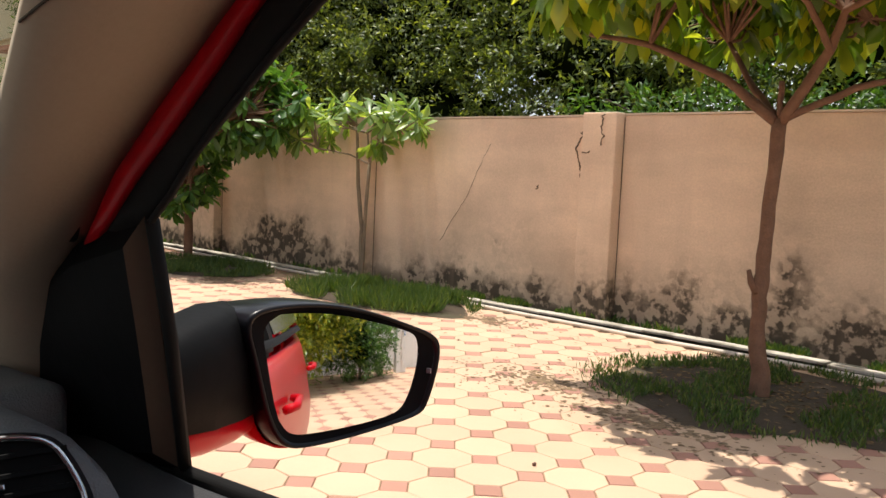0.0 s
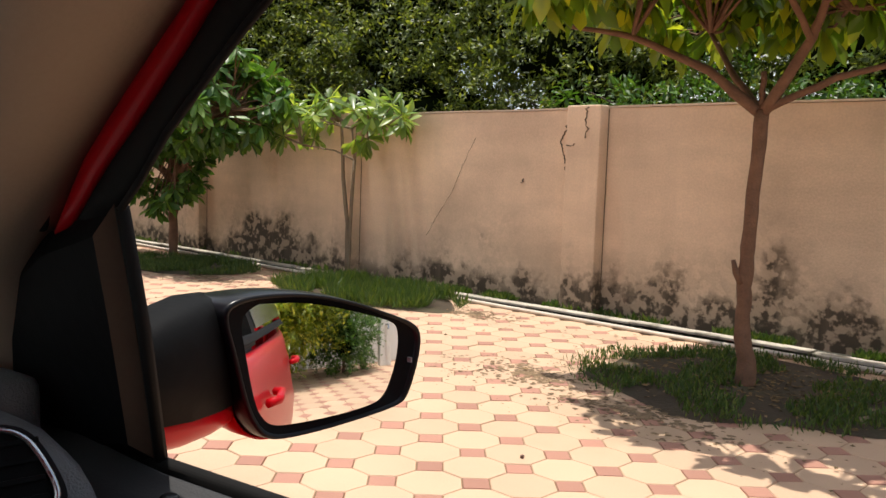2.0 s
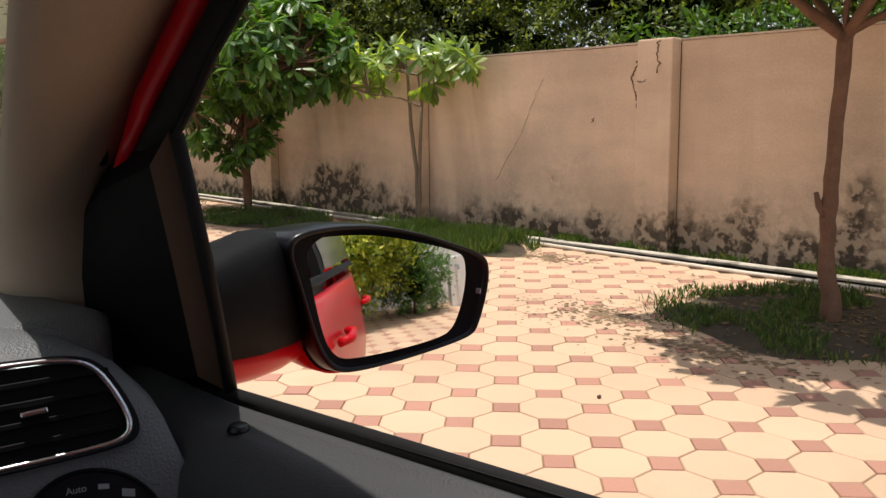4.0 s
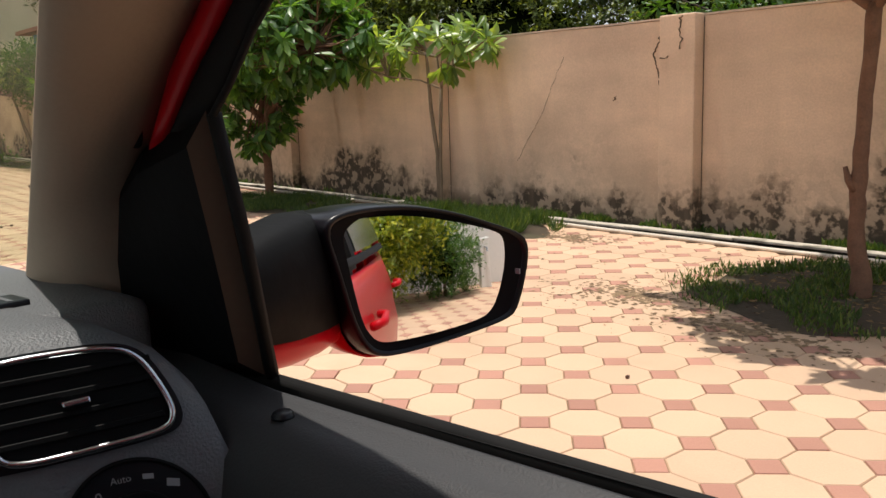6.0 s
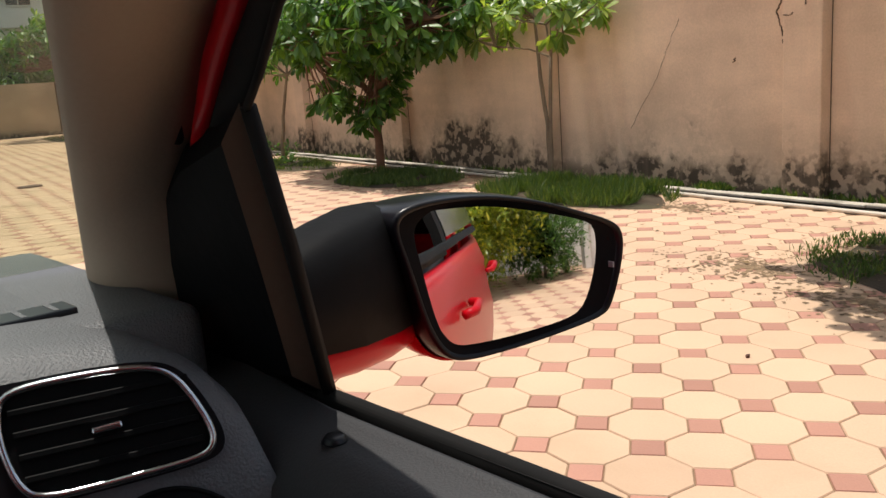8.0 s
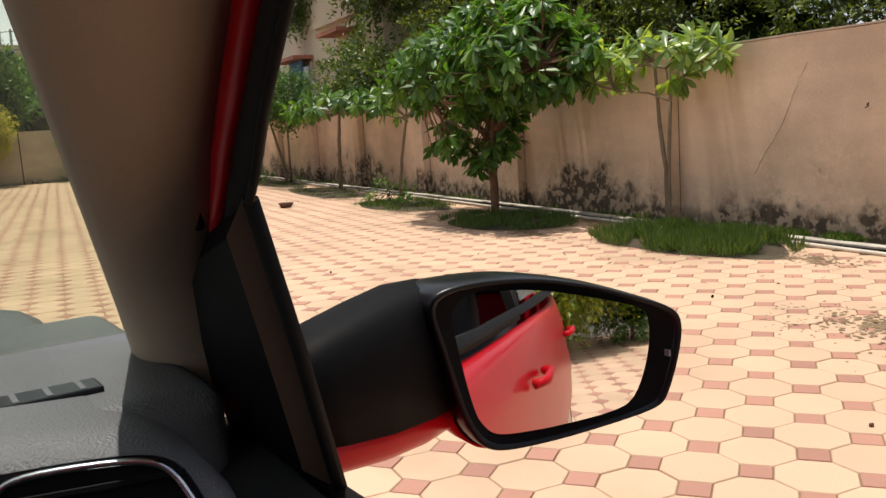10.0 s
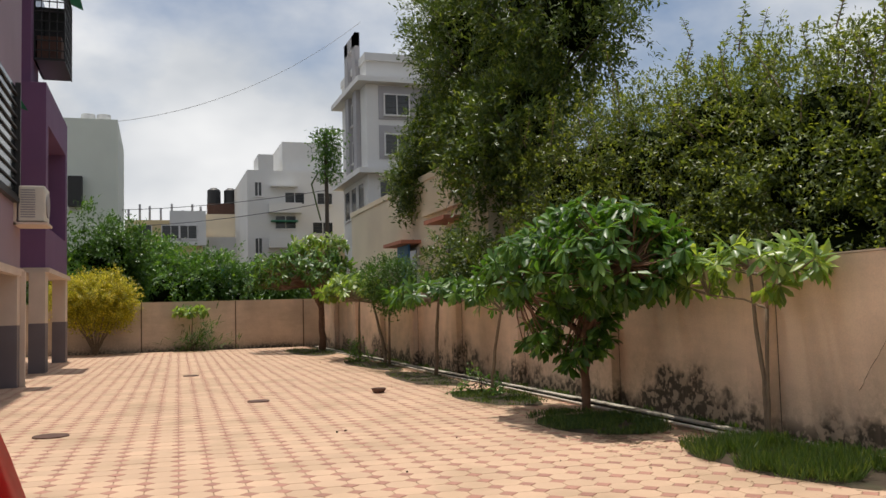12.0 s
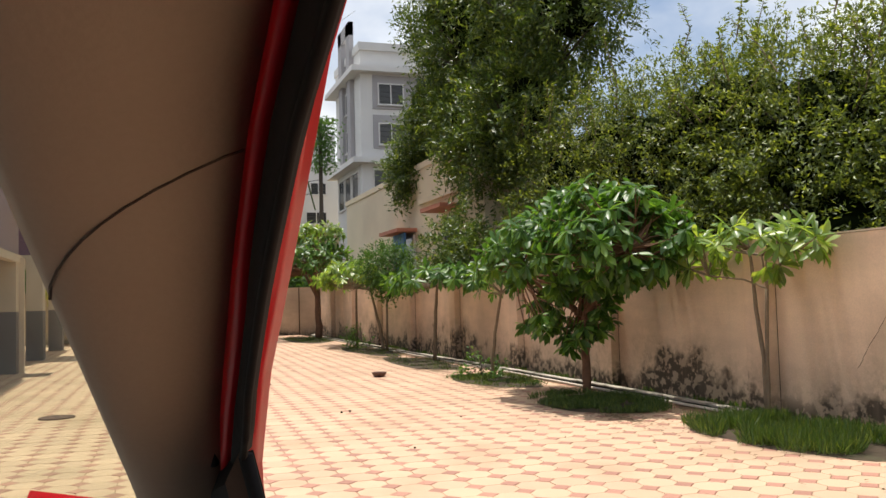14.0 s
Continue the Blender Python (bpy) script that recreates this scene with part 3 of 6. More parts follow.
# ---- trees of the yard ----
rosette_tree("shade_tree", "young tree with brown trunk and large drooping glossy leaves",
             [[((-1.19, 3.92, -0.05), 0.066), ((-1.20, 3.92, 0.16), 0.052), ((-1.235, 3.92, 0.42), 0.044), ((-1.237, 3.92, 0.64), 0.046), ((-1.232, 3.92, 0.80), 0.041), ((-1.215, 3.92, 1.2), 0.040), ((-1.2, 3.92, 1.58), 0.040)],
              [((-1.2, 3.92, 1.55), 0.034), ((-1.52, 3.88, 1.81), 0.027), ((-1.95, 3.75, 2.02), 0.02), ((-2.35, 3.65, 2.1), 0.012)],
              [((-1.2, 3.92, 1.57), 0.026), ((-1.42, 4.05, 1.76), 0.022), ((-1.75, 4.35, 2.1), 0.014)],
              [((-1.2, 3.92, 1.55), 0.034), ((-0.93, 3.87, 1.95), 0.027), ((-0.85, 3.8, 2.12), 0.022), ((-0.35, 3.7, 2.3), 0.014)],
              [((-0.93, 3.87, 1.93), 0.022), ((-1.0, 3.7, 2.15), 0.016), ((-1.15, 3.4, 2.4), 0.012)],
              [((-1.2, 3.92, 1.57), 0.024), ((-0.82, 3.95, 1.74), 0.019), ((-0.4, 3.98, 1.83), 0.015), ((0.1, 4.0, 1.95), 0.011)],
              [((-1.2, 3.92, 1.58), 0.019), ((-1.205, 3.92, 1.79), 0.017)]],
             [(-1.95, 3.75, 2.02), (-2.35, 3.65, 2.1), (-1.75, 4.35, 2.1), (-0.85, 3.8, 2.12), (-0.35, 3.7, 2.3), (-1.15, 3.4, 2.4), (-0.4, 3.98, 1.83)] + [(-1.4 + 0.95 * math.cos(a), 3.95 + 0.85 * math.sin(a), 2.25) for a in (0.3, 1.2, 2.1, 3.0, 3.8, 4.6, 5.4)],
             (-1.22, 3.85, 2.30), (1.36, 1.45, 0.36), 205, 0.29, M_LEAF_BIG, M_BARK, 11, per=13, extra=(((-1.35, 3.6, 2.72), (0.9, 1.0, 0.28), 85), ((-0.6, 3.9, 2.65), (1.0, 0.9, 0.25), 40)),
             stub=([(-1.24, 3.90, 0.60), (-1.275, 3.88, 0.66), (-1.29, 3.87, 0.73)], [0.030, 0.020, 0.013]), droop=1.0)
rosette_tree("twin_stem_tree", "slender twin-stemmed young tree with light green leaf whorls",
             [[((-6.43, 5.36, -0.03), 0.026), ((-6.44, 5.36, 0.55), 0.022), ((-6.52, 5.36, 1.05), 0.021), ((-6.56, 5.35, 1.6), 0.016), ((-6.58, 5.34, 1.75), 0.012)],
              [((-6.40, 5.36, -0.03), 0.024), ((-6.39, 5.36, 0.58), 0.019), ((-6.34, 5.36, 1.27), 0.018)],
              [((-6.34, 5.36, 1.26), 0.014), ((-6.2, 5.3, 1.42), 0.012), ((-6.02, 5.25, 1.62), 0.009)],
              [((-6.34, 5.36, 1.26), 0.013), ((-6.36, 5.33, 1.6), 0.010)],
              [((-6.34, 5.36, 1.26), 0.012), ((-6.55, 5.25, 1.36), 0.010), ((-6.95, 5.1, 1.42), 0.008)]],
             [(-6.58, 5.34, 1.7), (-6.02, 5.25, 1.6), (-6.36, 5.33, 1.6), (-6.95, 5.1, 1.42)],
             (-6.35, 5.2, 1.72), (0.98, 0.5, 0.22), 34, 0.23, M_LEAF_LIGHT, M_BARK_GREY, 12, per=11, droop=0.4,
             extra=(((-7.2, 5.2, 1.5), (0.3, 0.2, 0.1), 4), ((-6.0, 5.25, 1.42), (0.25, 0.15, 0.1), 3)))
rosette_tree("leafy_tree", "dense dark green tree with drooping leaf whorls and short trunk",
             [[((-8.95, 4.65, -0.05), 0.062), ((-8.93, 4.65, 0.5), 0.054), ((-8.85, 4.65, 1.0), 0.055), ((-8.65, 4.60, 1.6), 0.035), ((-8.55, 4.60, 2.2), 0.02)],
              [((-8.87, 4.65, 0.9), 0.045), ((-9.35, 4.50, 1.3), 0.03), ((-9.95, 4.30, 1.7), 0.018)],
              [((-8.85, 4.65, 1.0), 0.045), ((-8.15, 4.50, 1.35), 0.03), ((-7.35, 4.40, 1.75), 0.018)],
              [((-8.87, 4.65, 0.95), 0.04), ((-8.85, 4.10, 1.3), 0.028), ((-8.85, 3.70, 1.6), 0.018)]],
             [(-8.55, 4.60, 2.2), (-9.95, 4.30, 1.7), (-7.35, 4.40, 1.75), (-8.65, 4.60, 1.6), (-8.85, 3.70, 1.6)],
             (-8.40, 4.40, 1.85), (1.75, 1.15, 0.6), 290, 0.22, M_LEAF_TREE, M_BARK, 13, per=14, droop=0.55, low=-0.95, extra=(((-8.85, 4.40, 1.1), (0.75, 0.6, 0.55), 62), ((-7.75, 4.30, 2.3), (0.9, 0.7, 0.28), 36), ((-9.85, 4.30, 1.65), (0.6, 0.5, 0.3), 22)))
rosette_tree("thin_tree", "thin leaning sapling with sparse hanging leaves",
             [[((-11.5, 4.38, -0.03), 0.03), ((-11.35, 4.4, 0.7), 0.024), ((-11.05, 4.4, 1.3), 0.018), ((-11.0, 4.4, 1.75), 0.012)]],
             [(-11.0, 4.4, 1.75), (-11.05, 4.4, 1.3)], (-11.1, 4.35, 1.5), (0.5, 0.4, 0.5), 22, 0.2, M_LEAF_TREE, M_BARK_GREY, 14, per=9, droop=0.6)
rosette_tree("flat_top_tree", "young tree with a flat umbrella of dark leaves",
             [[((-15.7, 4.85, -0.03), 0.042), ((-15.6, 4.85, 0.8), 0.034), ((-15.4, 4.85, 1.5), 0.028)]],
             [(-15.4, 4.85, 1.5)], (-15.4, 4.75, 1.62), (2.2, 1.0, 0.26), 75, 0.26, M_LEAF_TREE, M_BARK_GREY, 15, per=12, droop=0.75)
rosette_tree("pale_tree", "small tree with pale green flat crown and crooked stem",
             [[((-21.9, 4.7, -0.03), 0.04), ((-21.9, 4.7, 0.9), 0.03), ((-21.8, 4.7, 1.6), 0.02)], [((-19.9, 4.9, -0.03), 0.05), ((-20.2, 4.9, 0.6), 0.04), ((-20.7, 4.8, 1.5), 0.022)]],
             [(-21.8, 4.7, 1.6), (-20.7, 4.8, 1.5)], (-21.8, 4.6, 1.85), (2.6, 0.9, 0.4), 130, 0.27, M_LEAF_LIGHT, M_BARK_GREY, 16, per=12, droop=0.45)
wild_tree("round_tree", "small tree with a round yellowish green crown on thin stems", (-19.4, 4.86, 0), [((-19.3, 4.9, 2.0), (0.72, 0.55, 0.55))], 9000, 0.075, M_LEAF_HEDGE, 17, 0.035, group="young trees along the wall", bark=M_BARK_GREY, core=False)
rosette_tree("corner_tree", "broad dark tree with thick trunk in the yard corner",
             [[((-28.3, 4.86, -0.03), 0.13), ((-28.35, 4.86, 0.9), 0.10), ((-28.4, 4.86, 1.8), 0.08), ((-28.0, 4.8, 3.0), 0.04)],
              [((-28.4, 4.86, 1.4), 0.06), ((-29.2, 4.6, 2.2), 0.04)], [((-28.4, 4.86, 1.4), 0.06), ((-27.4, 4.4, 2.2), 0.04)]],
             [(-28.0, 4.8, 3.0), (-29.2, 4.6, 2.2), (-27.4, 4.4, 2.2)],
             (-28.6, 4.2, 2.55), (2.2, 2.0, 1.0), 260, 0.27, M_LEAF_TREE, M_BARK, 18, per=12, droop=0.6)
rosette_tree("slender_tree", "pale leafy upper tree beside the corner tree",
             [[((-29.5, 5.1, -0.03), 0.08), ((-29.4, 5.1, 1.8), 0.06), ((-29.2, 5.0, 3.2), 0.03)]],
             [(-29.2, 5.0, 3.2)], (-29.0, 4.9, 3.55), (1.6, 1.0, 0.5), 40, 0.3, M_LEAF_LIGHT, M_BARK, 19, per=12, droop=0.5)
wild_tree("yellow_bush", "round clipped bush with yellow-tipped leaves and bare stems", (-31.6, -2.5, 0), [((-31.5, -2.5, 1.9), (1.05, 1.25, 0.85))], 42000, 0.085, M_LEAF_YELLOW, 20, 0.03, droop=0.2, category="bush", bark=M_BARK_GREY, core=False)
yb = bpy.data.objects["yellow_bush"]
for k in range(16):
    a = 2 * math.pi * k / 16
    bm = bmesh.new()
    tube(bm, [(0, 0, 0), (0.3 * math.cos(a), 0.3 * math.sin(a), 0.6), (0.75 * math.cos(a), 0.8 * math.sin(a), 1.35)], [0.03, 0.022, 0.012], 5)
    part("stem", bm, M_BARK_GREY, yb)
rosette_tree("back_wall_plant", "small flat-topped plant with grassy tuft at the far wall",
             [[((-31.9, 0.75, -0.03), 0.03), ((-31.9, 0.75, 0.8), 0.024), ((-31.9, 0.78, 1.3), 0.02)]],
             [(-31.9, 0.78, 1.3)], (-31.9, 0.75, 1.42), (0.5, 0.75, 0.14), 26, 0.28, M_LEAF_LIGHT, M_BARK_GREY, 21, per=11, droop=0.5)
wild_tree("tuft_plant", "spiky green tuft at the foot of the far wall", (-31.9, 0.8, 0), [((-31.9, 0.8, 0.2), (0.24, 0.3, 0.18))], 700, 0.3, M_LEAF_HEDGE, 22, 0.02, droop=0.1, category="plant", aspect=0.12, core=False)
wild_tree("weed", "leafy weed at the foot of the thin tree", (-11.7, 4.3, 0), [((-11.7, 4.3, 0.18), (0.22, 0.18, 0.18))], 320, 0.09, M_LEAF_TREE, 23, 0.012, category="plant", core=False)
wild_tree("weed", "leafy weed beside the thin tree trunk", (-21.4, 4.6, 0), [((-21.4, 4.6, 0.22), (0.35, 0.22, 0.2))], 420, 0.10, M_LEAF_TREE, 24, 0.012, category="plant", core=False)

# ---- growth behind the walls ----
def add_shoots(root, r, h, seed):
    """Thin leafy shoots that stand out of the top of a thicket."""
    rng = np.random.default_rng(seed)
    bm = bmesh.new()
    B, A = [], []
    for _ in range(30):
        p = Vector((rng.uniform(-r, r), rng.uniform(-1.2, 1.4), h * rng.uniform(0.72, 0.98)))
        tip = p + Vector((rng.normal(0, 0.35), rng.normal(0, 0.25), rng.uniform(0.5, 1.25)))
        knee = p.lerp(tip, 0.5) + Vector(rng.normal(0, 0.06, 3))
        tube(bm, [p, knee, tip], [0.012, 0.009, 0.004], 4, cap=False)
        for f in np.linspace(0.05, 1, 26):
            q = p.lerp(knee, f * 2) if f < 0.5 else knee.lerp(tip, f * 2 - 1)
            a = rng.uniform(0, 2 * math.pi)
            for turn in (0, math.pi):
                B.append(q)
                A.append((math.cos(a + turn), math.sin(a + turn), rng.uniform(-0.3, 0.6)))
    tagged(part("shoot_stem", bm, M_BARK_GREY, root), kind="stuff")
    n = len(B)
    L = rng.uniform(0.05, 0.12, n)
    tagged(leaves("shoot_leaves", B, A, np.tile((0.0, 0.0, 1.0), (n, 1)) + rng.normal(0, 0.3, (n, 3)), L, L * 0.5, M_LEAF_WILD, root, rng, wide=False), kind="stuff")


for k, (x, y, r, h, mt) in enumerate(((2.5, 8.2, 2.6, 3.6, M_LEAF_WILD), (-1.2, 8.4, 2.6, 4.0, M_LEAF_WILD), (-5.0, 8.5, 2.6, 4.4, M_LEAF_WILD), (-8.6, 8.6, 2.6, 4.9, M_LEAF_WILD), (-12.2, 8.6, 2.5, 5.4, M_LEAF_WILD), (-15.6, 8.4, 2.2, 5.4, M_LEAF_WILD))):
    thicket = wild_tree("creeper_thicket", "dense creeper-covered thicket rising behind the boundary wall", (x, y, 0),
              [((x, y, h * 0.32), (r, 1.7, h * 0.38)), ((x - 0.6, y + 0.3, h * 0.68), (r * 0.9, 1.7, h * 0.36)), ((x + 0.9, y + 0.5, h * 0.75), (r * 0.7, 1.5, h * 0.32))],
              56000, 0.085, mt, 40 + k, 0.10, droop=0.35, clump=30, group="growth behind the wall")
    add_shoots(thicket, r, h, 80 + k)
wild_tree("bright_shrub", "sunlit light green shrub peeping over the boundary wall", (-2.6, 6.5, 0), [((-2.6, 6.5, 1.55), (1.9, 0.5, 0.65)), ((0.3, 6.5, 1.5), (1.5, 0.5, 0.6))], 9000, 0.085, M_LEAF_HEDGE, 60, 0.05, group="growth behind the wall", core=False)
wild_tree("wall_shrub", "dark leafy shrub rising between the wall and the cream house", (-19.4, 6.7, 0), [((-19.4, 6.7, 2.6), (1.2, 0.6, 0.8)), ((-18.2, 6.8, 2.2), (0.9, 0.6, 0.6))], 7000, 0.12, M_LEAF_NEEM, 62, 0.05, group="growth behind the wall", core=False)
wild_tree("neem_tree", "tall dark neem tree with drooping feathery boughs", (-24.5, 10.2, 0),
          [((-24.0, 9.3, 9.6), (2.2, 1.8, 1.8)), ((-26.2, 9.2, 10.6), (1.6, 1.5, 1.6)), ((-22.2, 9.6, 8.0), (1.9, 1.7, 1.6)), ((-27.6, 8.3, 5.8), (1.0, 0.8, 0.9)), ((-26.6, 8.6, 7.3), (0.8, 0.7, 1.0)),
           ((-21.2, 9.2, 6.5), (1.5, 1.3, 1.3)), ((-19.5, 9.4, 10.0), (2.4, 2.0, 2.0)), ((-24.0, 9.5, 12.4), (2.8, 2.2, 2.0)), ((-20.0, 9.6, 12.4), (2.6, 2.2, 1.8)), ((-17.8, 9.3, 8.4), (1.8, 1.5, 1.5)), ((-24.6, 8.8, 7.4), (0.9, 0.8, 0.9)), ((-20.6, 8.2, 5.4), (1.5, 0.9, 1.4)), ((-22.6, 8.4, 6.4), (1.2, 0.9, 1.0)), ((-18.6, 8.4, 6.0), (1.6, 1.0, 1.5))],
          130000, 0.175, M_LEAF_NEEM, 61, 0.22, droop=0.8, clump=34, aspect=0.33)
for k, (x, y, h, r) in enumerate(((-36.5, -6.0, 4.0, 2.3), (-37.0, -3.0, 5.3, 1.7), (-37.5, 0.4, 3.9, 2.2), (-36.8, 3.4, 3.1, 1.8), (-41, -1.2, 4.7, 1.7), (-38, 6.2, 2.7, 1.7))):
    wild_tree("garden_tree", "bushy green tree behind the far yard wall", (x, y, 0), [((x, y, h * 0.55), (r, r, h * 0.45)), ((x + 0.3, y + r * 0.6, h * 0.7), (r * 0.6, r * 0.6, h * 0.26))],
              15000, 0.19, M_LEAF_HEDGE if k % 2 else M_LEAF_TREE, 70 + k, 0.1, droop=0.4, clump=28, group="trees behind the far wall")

# ---- the car ----
M_CARRED = mat("red_car_paint", (0.46, 0.003, 0.010), 0.35, 0.05, 3.0, 0.0, 200.0, coat=0.22, spec=0.12)
M_RUBBER = mat("black_rubber", (0.008, 0.0075, 0.0075), 0.75, 0.2, 20.0, 0.1, spec=0.2)
M_TRIM = mat("beige_pillar_trim", (0.36, 0.285, 0.215), 0.85, 0.06, 6.0, 0.06, 260.0)
# Brown of the highlight painted on the corner cover's edge.
M_BROWN = mat("highlight_brown_plastic", (0.075, 0.048, 0.034), 0.7, 0.1, 8.0, 0.05, 200.0, spec=0.2)
M_DASH = mat("grained_grey_plastic", (0.10, 0.103, 0.112), 0.5, 0.12, 10.0, 0.35, 520.0)
M_CARD = mat("dark_door_plastic", (0.028, 0.028, 0.031), 0.55, 0.12, 10.0, 0.12, 600.0, spec=0.3)
M_BLACKP = mat("black_plastic", (0.005, 0.005, 0.0055), 0.6, 0.2, 12.0, 0.1, spec=0.08)
M_GLOSSB = mat("black_satin_plastic", (0.007, 0.007, 0.009), 0.28, 0.1, 6.0, 0.0, coat=0.0, spec=0.25)
M_CHROME = mat("satin_chrome", (0.52, 0.53, 0.56), 0.24, 0.05, 5.0, 0.0, metal=1.0)
M_MIRROR = mat("mirror_silver", (0.86, 0.87, 0.88), 0.015, 0.0, 5.0, 0.0, metal=1.0)
M_MARK = mat("pale_marking", (0.22, 0.22, 0.23), 0.6, 0.05)
M_TYRE = mat("tyre_rubber", (0.02, 0.02, 0.02), 0.8, 0.2)
M_RIM = mat("silver_rim", (0.5, 0.5, 0.52), 0.35, 0.05, metal=1.0)
M_LAMP = mat("red_lamp_lens", (0.35, 0.01, 0.01), 0.15, 0.1)
M_WSGLASS = bpy.data.materials.new("tinted_windscreen_glass")
M_WSGLASS.use_nodes = True
gn, gl = M_WSGLASS.node_tree.nodes, M_WSGLASS.node_tree.links
g_tr, g_gl, g_mx = gn.new("ShaderNodeBsdfTransparent"), gn.new("ShaderNodeBsdfGlossy"), gn.new("ShaderNodeMixShader")
g_tr.inputs[0].default_value = (0.86, 0.90, 0.83, 1)
g_gl.inputs["Roughness"].default_value = 0.03
g_mx.inputs[0].default_value = 0.06
gl.new(g_tr.outputs[0], g_mx.inputs[1])
gl.new(g_gl.outputs[0], g_mx.inputs[2])
gl.new(g_mx.outputs[0], gn["Material Output"].inputs["Surface"])

car = thing("car", "red hatchback with black interior and its driver door shut", "car", at=(0.279, -0.505, 0))
car.rotation_euler = (0, 0, radians(9))
LEAN, BELT = math.tan(radians(15)), 0.964


def dplane(x, z, off=0.0):
    """A point of the leaning plane of the side glass."""
    return Vector((x, -LEAN * (z - BELT) + off, z))


def along(pts, n):
    """n points evenly along a line of points."""
    pts = [Vector(p) for p in pts]
    d = [0.0]
    for a, b in zip(pts, pts[1:]):
        d.append(d[-1] + (b - a).length)
    out = []
    for k in range(n):
        s = d[-1] * k / (n - 1)
        i = max(j for j in range(len(pts) - 1) if d[j] <= s + 1e-9)
        out.append(pts[i].lerp(pts[i + 1], (s - d[i]) / (d[i + 1] - d[i])))
    return out


def ribbon(a, b, thick, n=30, bulge=0.0):
    """A bar of given thickness between two lines, rounded over its width."""
    bm = bmesh.new()
    a, b, thick = along(a, n), along(b, n), Vector(thick)
    rows = []
    for p, q in zip(a, b):
        row = [p + thick]
        for f in (0, 0.12, 0.3, 0.5, 0.7, 0.88, 1):
            row.append(p.lerp(q, f) - thick.normalized() * bulge * (1 - (2 * f - 1) ** 4))
        row.append(q + thick)
        rows.append([bm.verts.new(v) for v in row])
    m = len(rows[0])
    for r, s in zip(rows, rows[1:]):
        for k in range(m):
            bm.faces.new((r[k], r[(k + 1) % m], s[(k + 1) % m], s[k]))
    bm.faces.new(rows[0][::-1])
    bm.faces.new(rows[-1])
    return bm


AP = [(0.026, 1.155), (0.053, 1.174), (0.09, 1.204), (0.133, 1.233), (0.171, 1.258), (0.204, 1.278), (0.28, 1.322), (0.38, 1.368), (0.5, 1.402), (0.7, 1.425), (1.0, 1.43)]
BB = [(-0.030, 1.138), (0.02, 1.176), (0.062, 1.203), (0.128, 1.248), (0.172, 1.281), (0.25, 1.328), (0.36, 1.380), (0.49, 1.417), (0.7, 1.443), (1.0, 1.448)]
RB = [(-0.064, 1.128), (-0.005, 1.183), (0.035, 1.211), (0.073, 1.237), (0.144, 1.283), (0.23, 1.335), (0.345, 1.39), (0.485, 1.432), (0.7, 1.46), (1.0, 1.465)]

def outward(pts, d):
    """A line of the door's plane moved d metres towards the pillar."""
    return [(x - 0.57 * d, z + 0.82 * d) for x, z in pts]


BB, RB = outward(BB, 0.0045), outward(RB, 0.004)

# door with its window frame; the window is wound down
door = part("front_door", ribbon([dplane(x, z, 0.004) for x, z in BB], [dplane(x, z, 0.004) for x, z in RB], (-0.004, 0.012, 0.006), 30, 0.008), M_CARRED, car, "red painted driver door", smooth=True)
part("glass_run_seal", ribbon([dplane(x, z, 0.0) for x, z in AP], [dplane(x, z, 0.002) for x, z in BB], (-0.004, 0.006, 0.004), 30, 0.004), M_RUBBER, door, "black rubber window channel", smooth=True)
bm = bmesh.new()
tube(bm, [dplane(x + 0.002, z - 0.002, -0.002) for x, z in AP], 0.0028, 6)
part("seal_lip", bm, M_RUBBER, door, "thin greyish lip of the window channel", smooth=True)
bm = bmesh.new()
tube(bm, [dplane(x - 0.003, z + 0.004, -0.004) for x, z in RB], 0.0045, 8)
part("weather_strip", bm, M_RUBBER, door, smooth=True)
# sail cover in the window's front corner
SAIL = [(0.0, 0.966), (0.010, 1.03), (0.018, 1.086), (0.026, 1.157), (-0.03, 1.142), (-0.066, 1.132), (-0.112, 1.107), (-0.157, 1.043), (-0.18, 0.993), (-0.175, 0.945), (-0.09, 0.945)]
bm = bmesh.new()
ring = [bm.verts.new(dplane(x, z, 0.0)) for x, z in SAIL]
inn = [bm.verts.new(dplane(x * 0.82 - 0.012, BELT + 0.07 + (z - BELT - 0.07) * 0.82, -0.012)) for x, z in SAIL]
back = [bm.verts.new(dplane(x - 0.006, z, 0.008)) for x, z in SAIL]
n = len(SAIL)
for k in range(n):
    bm.faces.new((ring[k], ring[(k + 1) % n], inn[(k + 1) % n], inn[k]))
    bm.faces.new((back[k], back[(k + 1) % n], ring[(k + 1) % n], ring[k]))
bm.faces.new(inn)
bm.faces.new(back[::-1])
part("sail_cover", bm, M_BLACKP, door, "black plastic corner cover", smooth=False)
# Browner face paints the soft highlight along the cover's curved edge.
bm = bmesh.new()
lip = [dplane(x - 0.002, z, -0.0025) for x, z in SAIL[:4]]
lap = [dplane(x * 0.82 - 0.012, BELT + 0.07 + (z - BELT - 0.07) * 0.82, -0.0145) for x, z in SAIL[:4]]
up = [bm.verts.new(v) for v in lip + lap[::-1]]
dn = [bm.verts.new(v + Vector((0, 0.006, 0))) for v in lip + lap[::-1]]
for k in range(3):
    bm.faces.new((up[k], up[k + 1], up[6 - k], up[7 - k]))
    bm.faces.new((dn[7 - k], dn[6 - k], dn[k + 1], dn[k]))
for k in range(8):
    bm.faces.new((up[(k + 1) % 8], up[k], dn[k], dn[(k + 1) % 8]))
part("corner_highlight_strip", bm, M_BROWN, door, "edge of the corner cover, brownish to give its soft highlight", smooth=False)
bm = bmesh.new()
